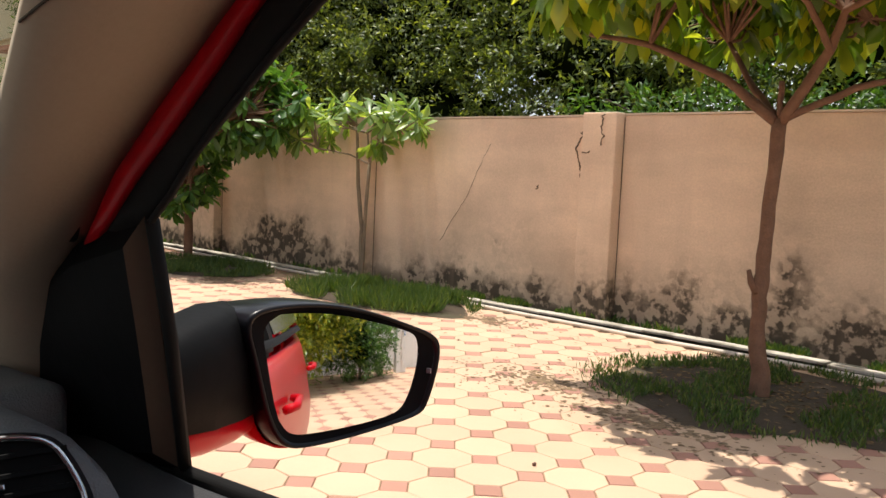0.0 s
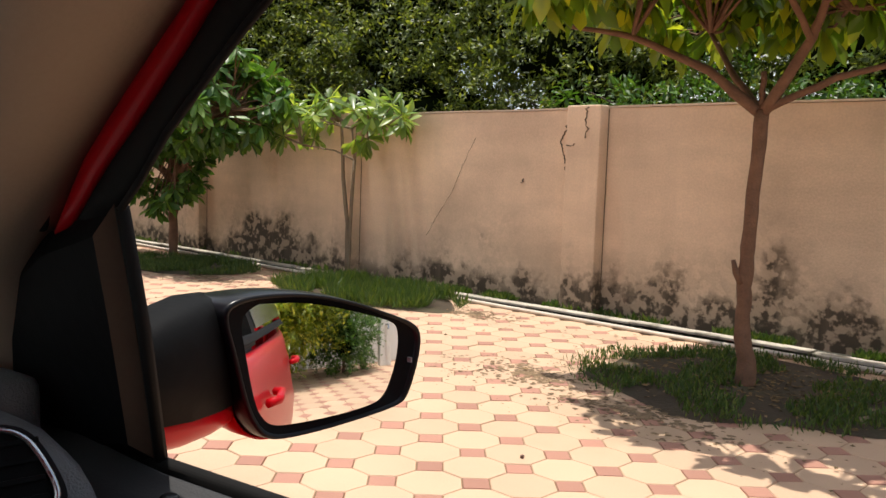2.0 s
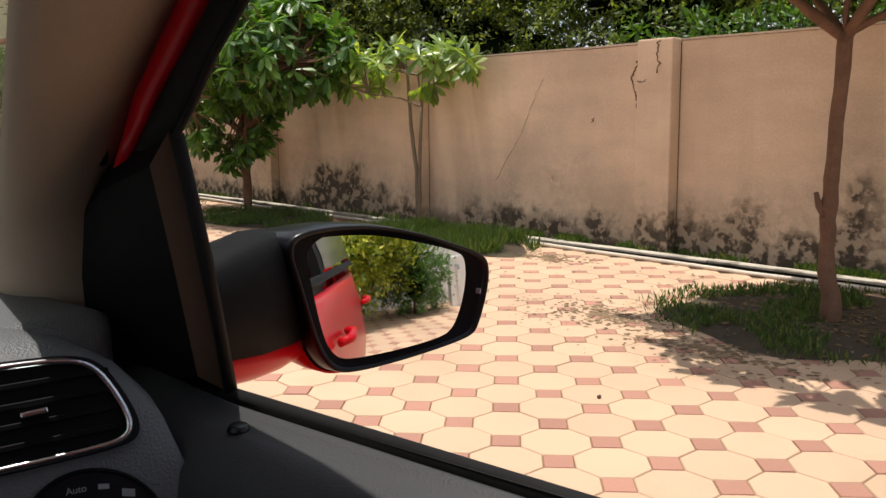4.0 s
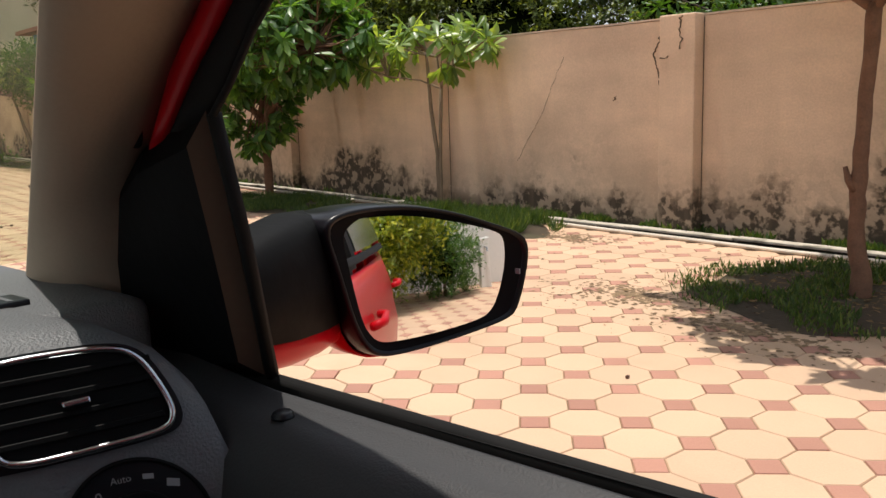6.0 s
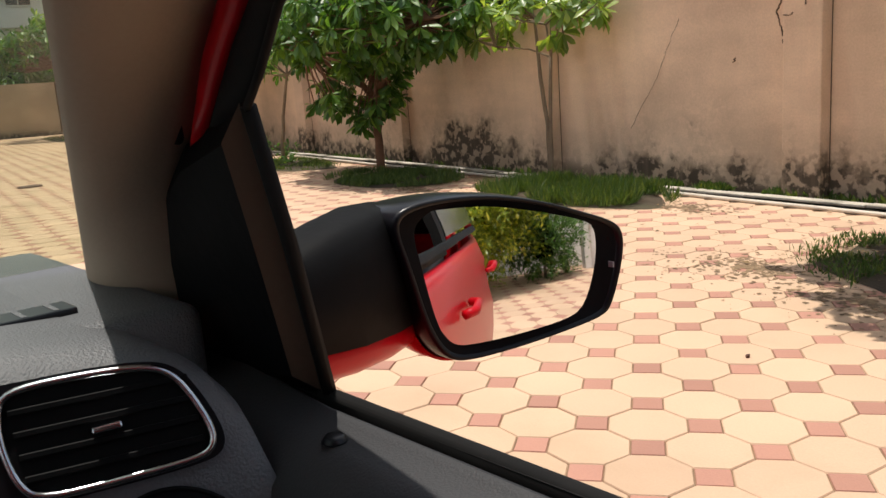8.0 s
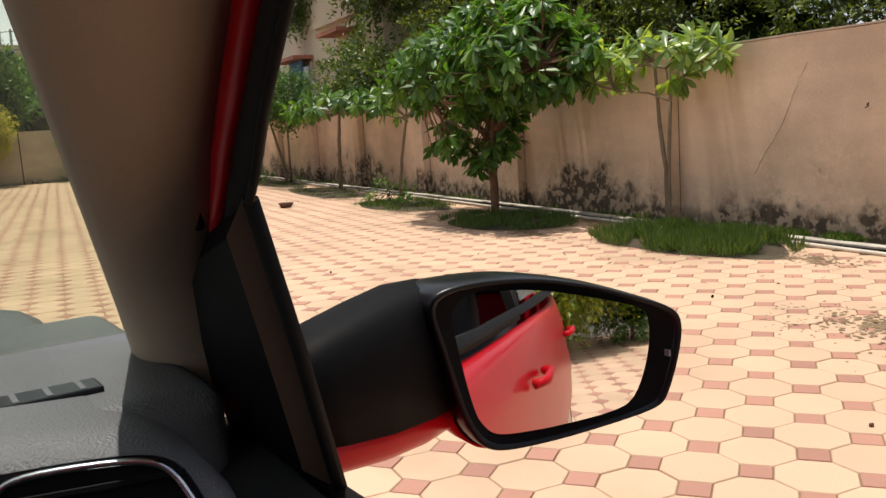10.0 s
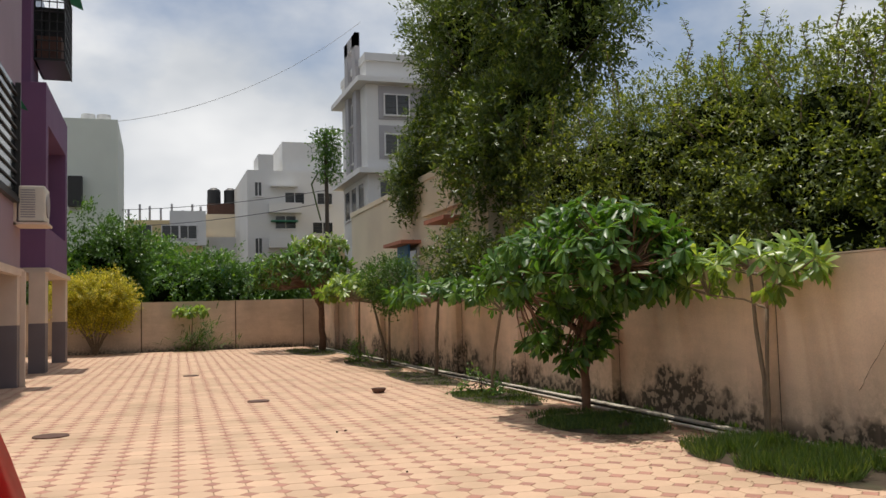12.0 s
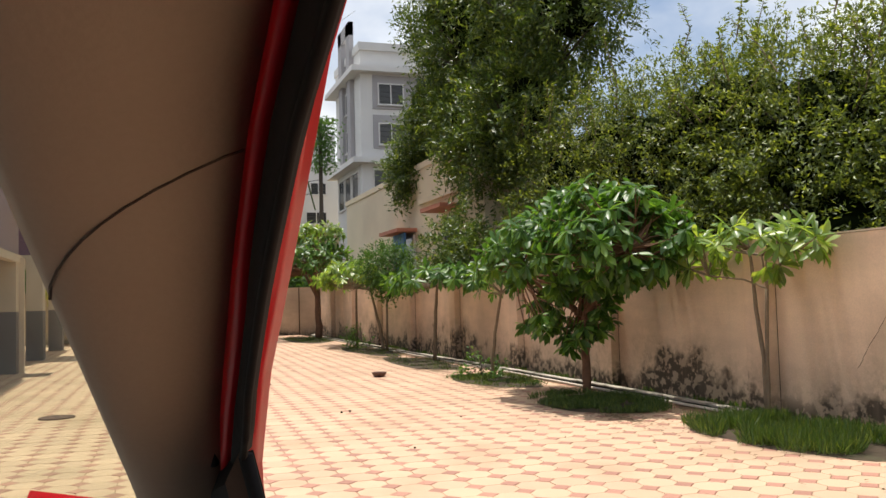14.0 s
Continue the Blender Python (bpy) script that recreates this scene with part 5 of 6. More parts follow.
for sign in (1, -1):
    shell = part("body_side", side_shell(sign), M_CARRED, car, "red painted body side", smooth=True)
    oy = lambda y: -0.72 + sign * (0.72 + y)
    for x in (0.86, 1.78):
        bm = bmesh.new()
        tube(bm, [(x - 0.09, oy(0.075), 0.80), (x - 0.06, oy(0.10), 0.803), (x + 0.06, oy(0.10), 0.803), (x + 0.09, oy(0.075), 0.80)], 0.013, 8)
        part("door_handle", bm, M_CARRED, shell, smooth=True)
    part("belt_moulding", ribbon([(-0.2, oy(0.014), 0.945), (2.0, oy(0.014), 0.96)], [(-0.2, oy(0.006), 0.960), (2.0, oy(0.0), 0.985)], (0, -0.01 * sign, 0), 8, 0.002), M_RUBBER, shell)
    gl_ = part("rear_window", ribbon([(1.10, oy(-0.004), 0.985), (2.02, oy(-0.004), 1.0)], [(1.12, oy(-0.115), 1.405), (1.80, oy(-0.115), 1.40)], (0, -0.008 * sign, 0), 6), M_GLASS_DARK, car, "dark rear door glass")
    part("centre_pillar", ribbon([(1.02, oy(-0.002), 0.96), (1.09, oy(-0.002), 0.96)], [(1.03, oy(-0.13), 1.455), (1.10, oy(-0.13), 1.455)], (0, -0.03 * sign, 0), 4), M_RUBBER, car)
    part("rear_quarter", ribbon([(2.02, oy(-0.0), 0.96), (2.48, oy(-0.05), 0.96)], [(1.80, oy(-0.13), 1.455), (2.22, oy(-0.16), 1.43)], (0, -0.04 * sign, 0), 6, 0.004), M_CARRED, car, smooth=True)
    for x in (-0.80, 1.66):
        bm = bmesh.new()
        bmesh.ops.create_cone(bm, cap_ends=True, segments=32, radius1=0.30, radius2=0.30, depth=0.19, matrix=Matrix.Translation((x, oy(-0.03), 0.30)) @ Matrix.Rotation(radians(90), 4, "X"))
        w_ = part("wheel", soften(bm, 0.02, 2), M_TYRE, car, smooth=True)
        bm = bmesh.new()
        bmesh.ops.create_cone(bm, cap_ends=True, segments=10, radius1=0.19, radius2=0.19, depth=0.01, matrix=Matrix.Translation((x, oy(0.067), 0.30)) @ Matrix.Rotation(radians(90), 4, "X"))
        part("rim", bm, M_RIM, w_)
# left front door above the belt, bonnet, tail, floor
part("far_pillar", ribbon([(-0.15, -1.44, 0.96), (-0.05, -1.44, 0.96)], [(0.36, -1.30, 1.45), (0.46, -1.30, 1.455)], (0, 0.03, 0), 6), M_TRIM, car)
bm = bmesh.new()
rows = []
for x, z in ((-1.42, 0.55), (-1.40, 0.70), (-1.2, 0.80), (-0.8, 0.88), (-0.4, 0.945), (-0.30, 0.955)):
    rows.append([bm.verts.new((x - 0.06 * (1 - s * s), -0.72 + 0.66 * s, z + 0.03 * (1 - s * s))) for s in (-1, -0.5, 0, 0.5, 1)] + [bm.verts.new((x, -0.72 + 0.66 * s, 0.3)) for s in (1, -1)])
for r, s in zip(rows, rows[1:]):
    for k in range(7):
        bm.faces.new((r[k], r[(k + 1) % 7], s[(k + 1) % 7], s[k]))
bm.faces.new(rows[0])
bm.faces.new(rows[-1][::-1])
part("bonnet", bm, M_CARRED, car, "red bonnet", smooth=True)
tail = part("tailgate", soften(boxes((2.36, 2.50, -1.30, -0.14, 0.3, 0.96)), 0.05, 3), M_CARRED, car, smooth=True)
part("rear_screen", ribbon([(2.46, -0.16, 0.96), (2.22, -0.22, 1.42)], [(2.46, -1.28, 0.96), (2.22, -1.22, 1.42)], (-0.02, 0, 0), 4), M_GLASS_DARK, car)
for y in (-0.17, -1.27):
    part("tail_lamp", soften(boxes((2.44, 2.515, y - 0.08, y + 0.08, 0.78, 0.93)), 0.02, 2), M_LAMP, tail)
part("cabin_floor", boxes((-0.5, 2.4, -1.42, -0.03, 0.25, 0.30)), M_RUBBER, car)
for y in (-0.38, -1.05):
    seat = part("seat", soften(boxes((0.62, 1.08, y - 0.24, y + 0.24, 0.42, 0.60)), 0.05, 3), M_CARD, car, "dark fabric front seat", smooth=True)
    part("backrest", soften(boxes((1.06, 1.18, y - 0.23, y + 0.23, 0.55, 1.12)), 0.05, 3), M_CARD, seat, smooth=True)
    part("headrest", soften(boxes((1.14, 1.22, y - 0.12, y + 0.12, 1.14, 1.30)), 0.03, 3), M_CARD, seat, smooth=True)

# ---- apartment block beside the yard ----
block = thing("apartment_block", "purple and mauve apartment block standing on parking columns", "building", at=(-18, -6, 0))


def bpart(name, material, *dims, parent=None, label="", at=(-18, -6, 0), soft=0.0):
    bm = boxes(*[(a - at[0], b - at[0], c - at[1], d - at[1], e - at[2], f - at[2]) for a, b, c, d, e, f in dims])
    if soft:
        soften(bm, soft, 2)
    return part(name, bm, material, parent or block, label)


bpart("bay", M_MAUVE, (-18.4, -8.0, -12, -3.1, 2.35, 13.5), label="mauve projecting bay")
bpart("recess_wall", M_COLTOP, (-29, -18.4, -12, -4.35, 2.6, 13.5), label="cream recessed wall")
bpart("bay_edge", M_COLTOP, (-18.6, -8.0, -3.2, -3.05, 2.2, 2.35))
balcony = bpart("balcony", M_PURPLE, (-28.0, -22.6, -4.35, -3.1, 2.6, 3.65), label="purple walled balcony")
bpart("balcony_lintel", M_PURPLE, (-28.0, -22.6, -4.35, -3.1, 6.3, 7.3), parent=balcony)
for x in (-23.1, -28.0):
    bpart("balcony_pier", M_PURPLE, (x, x + 0.5, -4.35, -3.1, 3.65, 6.3), parent=balcony)
bpart("balcony_back", M_GREYP, (-27.4, -23.1, -4.34, -4.25, 3.65, 6.3), parent=balcony)
bpart("balcony_slab", M_COLTOP, (-28.0, -22.5, -4.35, -3.0, 2.48, 2.6))
bpart("purple_fin", M_PURPLE, (-24.4, -22.9, -4.35, -3.5, 7.3, 13.5), label="purple upper wall")
for k, (x0, x1, z0, z1, mt) in enumerate(((-18.6, -17.9, 0, 2.3, 0), (-23.0, -22.4, 0, 2.5, 0), (-28.0, -27.4, 0, 2.5, 0), (-13.5, -12.9, 0, 2.3, 0), (-9.0, -8.4, 0, 2.3, 0))):
    col = bpart("column", M_COLTOP, (x0, x1, -3.45, -3.08, 1.22, z1), label="cream column with grey foot")
    bpart("column_foot", M_COLLOW, (x0 - 0.004, x1 + 0.004, -3.454, -3.076, 0, 1.22), parent=col)
bpart("parking_wall", M_COLLOW, (-17.9, -9.0, -9.2, -9.0, 0, 2.3))
bpart("drain_pipe", M_COLTOP, (-18.35, -18.25, -3.08, -2.98, 0, 2.3))


def cage(x0, x1, y0, y1, z0, z1, awning):
    c = bpart("window_cage", M_IRON, (x0, x1, y0, y1, z0, z0 + 0.05), label="iron window cage under a green sheet awning")
    for k in range(12):
        x = x0 + (x1 - x0) * k / 11
        bpart("bar", M_IRON, (x - 0.012, x + 0.012, y1 - 0.02, y1, z0, z1), parent=c)
    for k in range(5):
        y = y0 + (y1 - y0) * k / 4
        bpart("bar", M_IRON, (x1 - 0.02, x1, y - 0.012, y + 0.012, z0, z1), parent=c)
    for k in range(9):
        z = z0 + (z1 - z0) * k / 8
        bpart("rail", M_IRON, (x0, x1, y1 - 0.025, y1 + 0.005, z - 0.012, z + 0.012), (x1 - 0.025, x1 + 0.005, y0, y1, z - 0.012, z + 0.012), parent=c)
    # Solid dark panel, added so that the cage's inside reads dark.
    bpart("cage_dark_end", M_IRON, (x0, x0 + 0.03, y0, y1 - 0.03, z0, z1), parent=c)
    bpart("stored_box", M_RUST, (x0 + 0.3, x1 - 0.2, y0 + 0.06, y1 - 0.1, z0 + 0.05, z0 + 0.7), parent=c)
    bpart("cage_back", M_GLASS_DARK, (x0 + 0.05, x1 - 0.05, y0 - 0.02, y0 + 0.04, z0, z1), parent=c)
    if awning:
        bm = bmesh.new()
        v = [bm.verts.new((x + 18, y + 6, z)) for x, y, z in ((x0, y0, z1 + 0.45), (x1, y0, z1 + 0.45), (x1 + 0.1, y1 + 0.3, z1), (x0, y1 + 0.3, z1))]
        bm.faces.new(v)
        bmesh.ops.solidify(bm, geom=bm.faces[:], thickness=0.02)
        part("awning", bm, M_GREEN_SHEET, c, "green corrugated awning")


cage(-20.6, -18.9, -4.35, -3.55, 4.2, 6.1, True)
cage(-25.5, -23.4, -3.5, -2.75, 8.1, 10.2, True)
cage(-22.2, -20.0, -4.35, -3.7, 9.4, 11, False)
wgrille = bpart("window", M_GLASS_DARK, (-17.6, -14.6, -3.12, -3.085, 3.7, 5.9), label="dark grilled window in the bay")
for k in range(10):
    bpart("grille_bar", M_IRON, (-17.6, -14.6, -3.08, -3.05, 3.75 + 0.22 * k, 3.78 + 0.22 * k), parent=wgrille)
bpart("window_frame", M_IRON, (-17.7, -17.6, -3.1, -3.0, 3.6, 6.0), (-14.6, -14.5, -3.1, -3.0, 3.6, 6.0), (-17.7, -14.5, -3.1, -3.0, 3.6, 3.7), parent=wgrille)

ac = thing("air_conditioner", "ivory outdoor air-conditioner unit on a wall bracket", "air conditioner", at=(-18.0, -2.8, 3.2))
acat = (-18.0, -2.8, 2.8)  # unit is drawn round this point
bpart("casing", M_PLASTIC_W, (-18.35, -17.55, -3.02, -2.55, 2.85, 3.55), parent=ac, at=acat, soft=0.03)
for k in range(12):
    bpart("louvre", M_GREYP, (-17.548, -17.54, -2.98, -2.72, 2.92 + 0.048 * k, 2.945 + 0.048 * k), parent=ac, at=acat)
bm = bmesh.new()
bmesh.ops.create_cone(bm, cap_ends=True, segments=28, radius1=0.26, radius2=0.24, depth=0.03, matrix=Matrix.Translation((0.02, 0.26, 0.4)) @ Matrix.Rotation(radians(90), 4, "X"))
part("fan_guard", bm, M_GREYP, ac)
bpart("bracket", M_COLTOP, (-18.4, -17.5, -3.1, -2.5, 2.78, 2.83), (-18.38, -18.33, -3.1, -3.05, 2.78, 3.3), (-17.55, -17.5, -3.1, -3.05, 2.78, 3.3), parent=ac, at=acat)


# ---- houses beyond the walls ----
def house(name, label, at, dims, material):
    root = thing(name, label, "building", at=at)
    x0, x1, y0, y1, z1 = dims
    part("wall", boxes((x0 - at[0], x1 - at[0], y0 - at[1], y1 - at[1], -0.1, z1)), material, root)
    return root


def hpart(root, name, material, *dims, label="", parent=None):
    at = root.location
    return part(name, boxes(*[(a - at.x, b - at.x, c - at.y, d - at.y, e, f) for a, b, c, d, e, f in dims]), material, parent or root, label)


def win(root, x, y, z, w, h, facing, pane=M_GLASS_DARK, frame_mat=M_WHITE):
    """A window with frame, sill and bars. facing 'x': in a wall towards the yard's near end; 'y': in a wall towards the yard."""
    if facing == "x":
        o = hpart(root, "window", pane, (x - 0.05, x + 0.03, y, y + w, z, z + h))
        hpart(root, "window_frame", frame_mat, (x, x + 0.08, y - 0.08, y, z - 0.08, z + h + 0.08), (x, x + 0.08, y + w, y + w + 0.08, z - 0.08, z + h + 0.08), (x, x + 0.08, y, y + w, z + h, z + h + 0.08), (x, x + 0.07, y + w / 2 - 0.03, y + w / 2 + 0.03, z, z + h), parent=o)
        hpart(root, "window_sill", frame_mat, (x, x + 0.16, y - 0.1, y + w + 0.1, z - 0.1, z), parent=o)
        for k in range(4):
            hpart(root, "bar", M_IRON, (x + 0.03, x + 0.05, y, y + w, z + h * (k + 0.5) / 4 - 0.015, z + h * (k + 0.5) / 4 + 0.015), parent=o)
    else:
        o = hpart(root, "window", pane, (x, x + w, y - 0.03, y + 0.05, z, z + h))
        hpart(root, "window_frame", frame_mat, (x - 0.08, x, y - 0.08, y, z - 0.08, z + h + 0.08), (x + w, x + w + 0.08, y - 0.08, y, z - 0.08, z + h + 0.08), (x, x + w, y - 0.08, y, z + h, z + h + 0.08), parent=o)
        hpart(root, "window_sill", frame_mat, (x - 0.1, x + w + 0.1, y - 0.16, y, z - 0.1, z), parent=o)
    return o


cream = house("cream_house", "cream rendered house with terracotta window hoods", (-29, 12, 0), (-37.6, -20.6, 8.0, 15.5, 5.55), M_CREAM)
hpart(cream, "parapet", M_CREAM, (-37.65, -20.55, 7.95, 8.15, 5.55, 5.75))
for x, z, w in ((-29.2, 3.55, 2.4), (-24.2, 3.9, 1.9)):
    o = win(cream, x + 0.3, 8.0, z - 1.5, w - 0.6, 1.3, "y")
    hpart(cream, "hood", M_TERRA, (x, x + w, 7.3, 8.0, z - 0.02, z + 0.1), label="terracotta coloured window hood")
hpart(cream, "blue_sheet", M_BLUE, (-28.4, -27.0, 7.6, 7.66, 2.2, 3.5), label="blue hanging sheet")
hpart(cream, "side_wall", M_YELLOW, (-20.6, -17.5, 9.5, 15, 0, 4.4), label="brown shaded annexe")
hpart(cream, "ledge", M_CREAM, (-26.2, -20.6, 7.85, 8.0, 4.35, 4.5))

tower = house("grey_tower", "white and grey five-storey apartment tower", (-56, 16, 0), (-60, -52.5, 12.4, 24.0, 17.4), M_WHITE)
for z in (10.0, 15.9):
    hpart(tower, "eave_slab", M_WHITE, (-60.6, -51.8, 11.7, 24.4, z, z + 0.35), label="projecting white slab")
hpart(tower, "parapet", M_WHITE, (-60, -52.3, 12.3, 24.1, 17.4, 17.9))
hpart(tower, "grey_fin", M_GREYP, (-57.6, -56.6, 12.1, 12.42, 10.3, 19.8), (-55.2, -54.2, 12.1, 12.42, 10.3, 19.8), (-57.6, -54.2, 12.1, 12.42, 18.9, 19.8), label="grey vertical frame")
for z in (11.3, 13.9):
    hpart(tower, "grey_panel", M_GREYP, (-52.5, -52.42, 13.2, 17.4, z - 0.3, z + 1.9), label="grey balcony panel")
    win(tower, -52.4, 13.6, z, 1.6, 1.3, "x")
    hpart(tower, "balcony_void", M_GLASS_DARK, (-52.5, -52.38, 16.2, 17.2, z - 0.3, z + 1.8))
    win(tower, -56.5, 12.38, z, 1.2, 1.4, "y")
for x in (-59.3, -57.2, -55):
    win(tower, x, 12.4, 7.6, 1.6, 2.0, "y", M_GLASS_DARK)
for y in (13.2, 15.4):
    win(tower, -52.5, y, 7.6, 1.6, 2.0, "x", M_GLASS_DARK)

white = house("white_house", "weathered white stepped house with balconies", (-74, 10, 0), (-82, -68.5, 6.4, 14.4, 12.7), M_WHITE)
hpart(white, "stair_tower", M_WHITE, (-78, -69.2, 9.3, 14.2, 12.7, 15.2))
hpart(white, "small_head", M_WHITE, (-72, -68.6, 7.3, 8.5, 12.7, 14.0))
for y, z, w, h in ((7.0, 10.6, 0.5, 1.1), (7.0, 6.0, 0.5, 1.2), (9.4, 10.0, 1.5, 0.9), (12.0, 10.0, 1.2, 0.9), (8.6, 8.0, 1.6, 1.0), (11.6, 7.6, 1.6, 0.9), (9.0, 4.6, 1.2, 1.4), (11.8, 4.8, 1.2, 1.2)):
    win(white, -68.5, y, z, w, h, "x")
for z in (9.4, 6.6):
    hpart(white, "balcony_rail", M_WHITE, (-68.5, -67.6, 8.0, 10.6, z - 0.2, z + 0.6))
    hpart(white, "balcony_awning", M_GREEN_SHEET if z < 9 else M_WHITE, (-68.5, -67.7, 8.2, 10.3, z + 1.9, z + 2.0))
hpart(white, "side_room", M_YELLOW, (-68.0, -60, 11.8, 16, 0, 6.4), label="ochre low annexe")

lowb = house("low_house", "ochre and white low house with roof rods", (-80, 0, 0), (-86, -76, -3.0, 3.3, 9.4), M_YELLOW)
hpart(lowb, "white_front", M_WHITE, (-76, -75.8, 0.6, 3.6, 7.4, 10.2), (-76, -75.5, -3.0, 3.6, 7.2, 7.5))
for y in (-2.3, 0.0, 1.4):
    win(lowb, -75.8, y, 7.8, 1.4, 1.1, "x")
for y in (-2.8, -1.9, -1.1, -0.2, 0.7, 1.6, 2.4, 3.1):
    hpart(lowb, "roof_post", M_GREYP, (-76.6, -76.3, y, y + 0.18, 9.4, 10.6 + 0.3 * math.sin(y * 3)))
tankh = house("tank_house", "pale house carrying two black water tanks", (-82, 6, 0), (-88, -80, 3.6, 7.6, 10.4), M_CREAM)
hpart(tankh, "lower_front", M_WHITE, (-80, -79, 3.0, 7.6, 0, 8.2))
hpart(tankh, "teal_gate", M_TEAL, (-79, -78.8, 4.6, 7.4, 2.4, 5.4), label="blue corrugated sheet")
hpart(tankh, "tank_stand", M_RUST, (-82, -80.2, 4.0, 6.6, 10.4, 11.4))
for y in (4.6, 6.1):
    bm = bmesh.new()
    bmesh.ops.create_cone(bm, cap_ends=True, segments=24, radius1=0.62, radius2=0.6, depth=1.3, matrix=Matrix.Translation((1.0, y - 6, 12.05)))
    bmesh.ops.create_cone(bm, cap_ends=True, segments=24, radius1=0.6, radius2=0.25, depth=0.25, matrix=Matrix.Translation((1.0, y - 6, 12.82)))
    part("water_tank", bm, M_TANK, tankh, "black plastic water tank", smooth=False)
green = house("pale_green_block", "plain pale green house wall with white tanks", (-52, -5, 0), (-58, -48.5, -9.5, -2.45, 12.0), M_GREENW)
hpart(green, "window_box", M_IRON, (-48.5, -48.0, -4.9, -4.2, 7.2, 8.8), label="dark window box")
for y in (-4.0, -3.2):
    bm = bmesh.new()
    bmesh.ops.create_cone(bm, cap_ends=True, segments=20, radius1=0.4, radius2=0.36, depth=0.4, matrix=Matrix.Translation((2.6, y + 5, 12.2)))
    part("roof_tank", bm, M_WHITE, green)

# pole with creeper and wires
pole = thing("utility_pole", "dark utility pole overgrown with creeper", "pole", at=(-48.2, 8.9, 0))
bm = bmesh.new()
tube(bm, [(0, 0, 0), (0, 0, 11.6)], [0.14, 0.10], 10)
part("post", bm, M_BARK_DARK, pole)
rngp = np.random.default_rng(31)
npl = 1500
B = np.stack([rngp.normal(0.1, 0.35, npl), rngp.normal(0.1, 0.42, npl), 8.6 + 3.3 * rngp.uniform(0, 1, npl) ** 0.7], 1)
tagged(leaves("creeper", B, unit(rngp, npl) + np.array((0, 0, -0.6)), unit(rngp, npl), rngp.uniform(0.14, 0.3, npl), rngp.uniform(0.07, 0.13, npl), M_LEAF_HEDGE, pole, rngp, wide=False), kind="stuff")
bm = bmesh.new()
tube(bm, [(0.2, -0.4, 6.5), (0.3, -0.7, 7.6), (0.2, -0.9, 8.6), (0.1, -0.5, 9.3)], 0.05, 6)
part("hanging_vine", bm, M_LEAF_NEEM, pole)


def wire(a, b, sag, r):
    a, b = Vector(a), Vector(b)
    bm = bmesh.new()
    tube(bm, [a.lerp(b, k / 24) - Vector((0, 0, sag * 4 * (k / 24) * (1 - k / 24))) for k in range(25)], r, 5)
    tagged(part("overhead_wire", bm, M_IRON), "thin dark overhead wire sagging between buildings", "wire", "overhead wires")


wire((-52.6, 12.2, 20.0), (-48.6, -2.6, 11.9), 1.2, 0.012)
wire((-48.2, 8.9, 8.3), (-60, -12, 8.6), 0.7, 0.02)
wire((-48.2, 8.9, 7.6), (-75, -12, 9.2), 0.9, 0.02)
wire((-48.2, 8.9, 7.2), (-68, 12, 7.0), 0.7, 0.02)

# ---- small things in the yard ----
bowl = thing("clay_bowl", "small dark clay bowl lying on the paving", "bowl", at=(-12.85, 2.95, 0))
bm = bmesh.new()
prof = [(0.0, 0.012), (0.07, 0.012), (0.115, 0.075), (0.128, 0.075), (0.08, 0.0), (0.0, 0.0)]
rows = [[bm.verts.new((r * math.cos(a), r * math.sin(a), z)) for a in (2 * math.pi * k / 20 for k in range(20))] if r else [bm.verts.new((0, 0, z))] for r, z in prof]
for r, s in zip(rows, rows[1:]):
    for k in range(20):
        q = [r[k % len(r)], r[(k + 1) % len(r)], s[(k + 1) % len(s)], s[k % len(s)]]
        q = [v for i, v in enumerate(q) if v not in q[:i]]
        bm.faces.new(q)
part("shell", bm, M_RUST, bowl)
for x, y, s in ((-12.58, 1.0, 0.17), (-10.0, -1.62, 0.2), (-18.9, 0.24, 0.17)):
    lid = thing("drain_cover", "round rusty drain cover flush with the paving", "drain cover", "drain covers", at=(x, y, 0))
    bm = bmesh.new()
    bmesh.ops.create_cone(bm, cap_ends=True, segments=28, radius1=s, radius2=s * 0.96, depth=0.02, matrix=Matrix.Translation((0, 0, 0.005)))
    part("lid", bm, M_RUST, lid)
rngl = np.random.default_rng(77)
nl = 1500
X = np.concatenate([rngl.uniform(-30, -1, nl // 3), rngl.normal(-1.2, 0.5, nl - nl // 3)])
Y = np.concatenate([rngl.uniform(3.3, 4.9, nl // 3), rngl.normal(4.0, 0.4, nl - nl // 3)])
Y = np.minimum(Y, 4.9)
Bl = np.stack([X, Y, np.where(np.hypot(X + 1.2, Y - 4.0) < 0.8, 0.026, 0.012)], 1)
Al = np.stack([rngl.normal(size=nl), rngl.normal(size=nl), rngl.normal(0, 0.08, nl)], 1)
Nl = np.stack([rngl.normal(0, 0.25, nl), rngl.normal(0, 0.25, nl), np.ones(nl)], 1)
litter = leaves("leaf_litter", Bl, Al, Nl, rngl.uniform(0.02, 0.06, nl), rngl.uniform(0.01, 0.025, nl), M_LITTER, None, rngl, wide=False)
tagged(litter, "small dry brown leaves scattered over the paving", "leaf litter", kind="stuff")
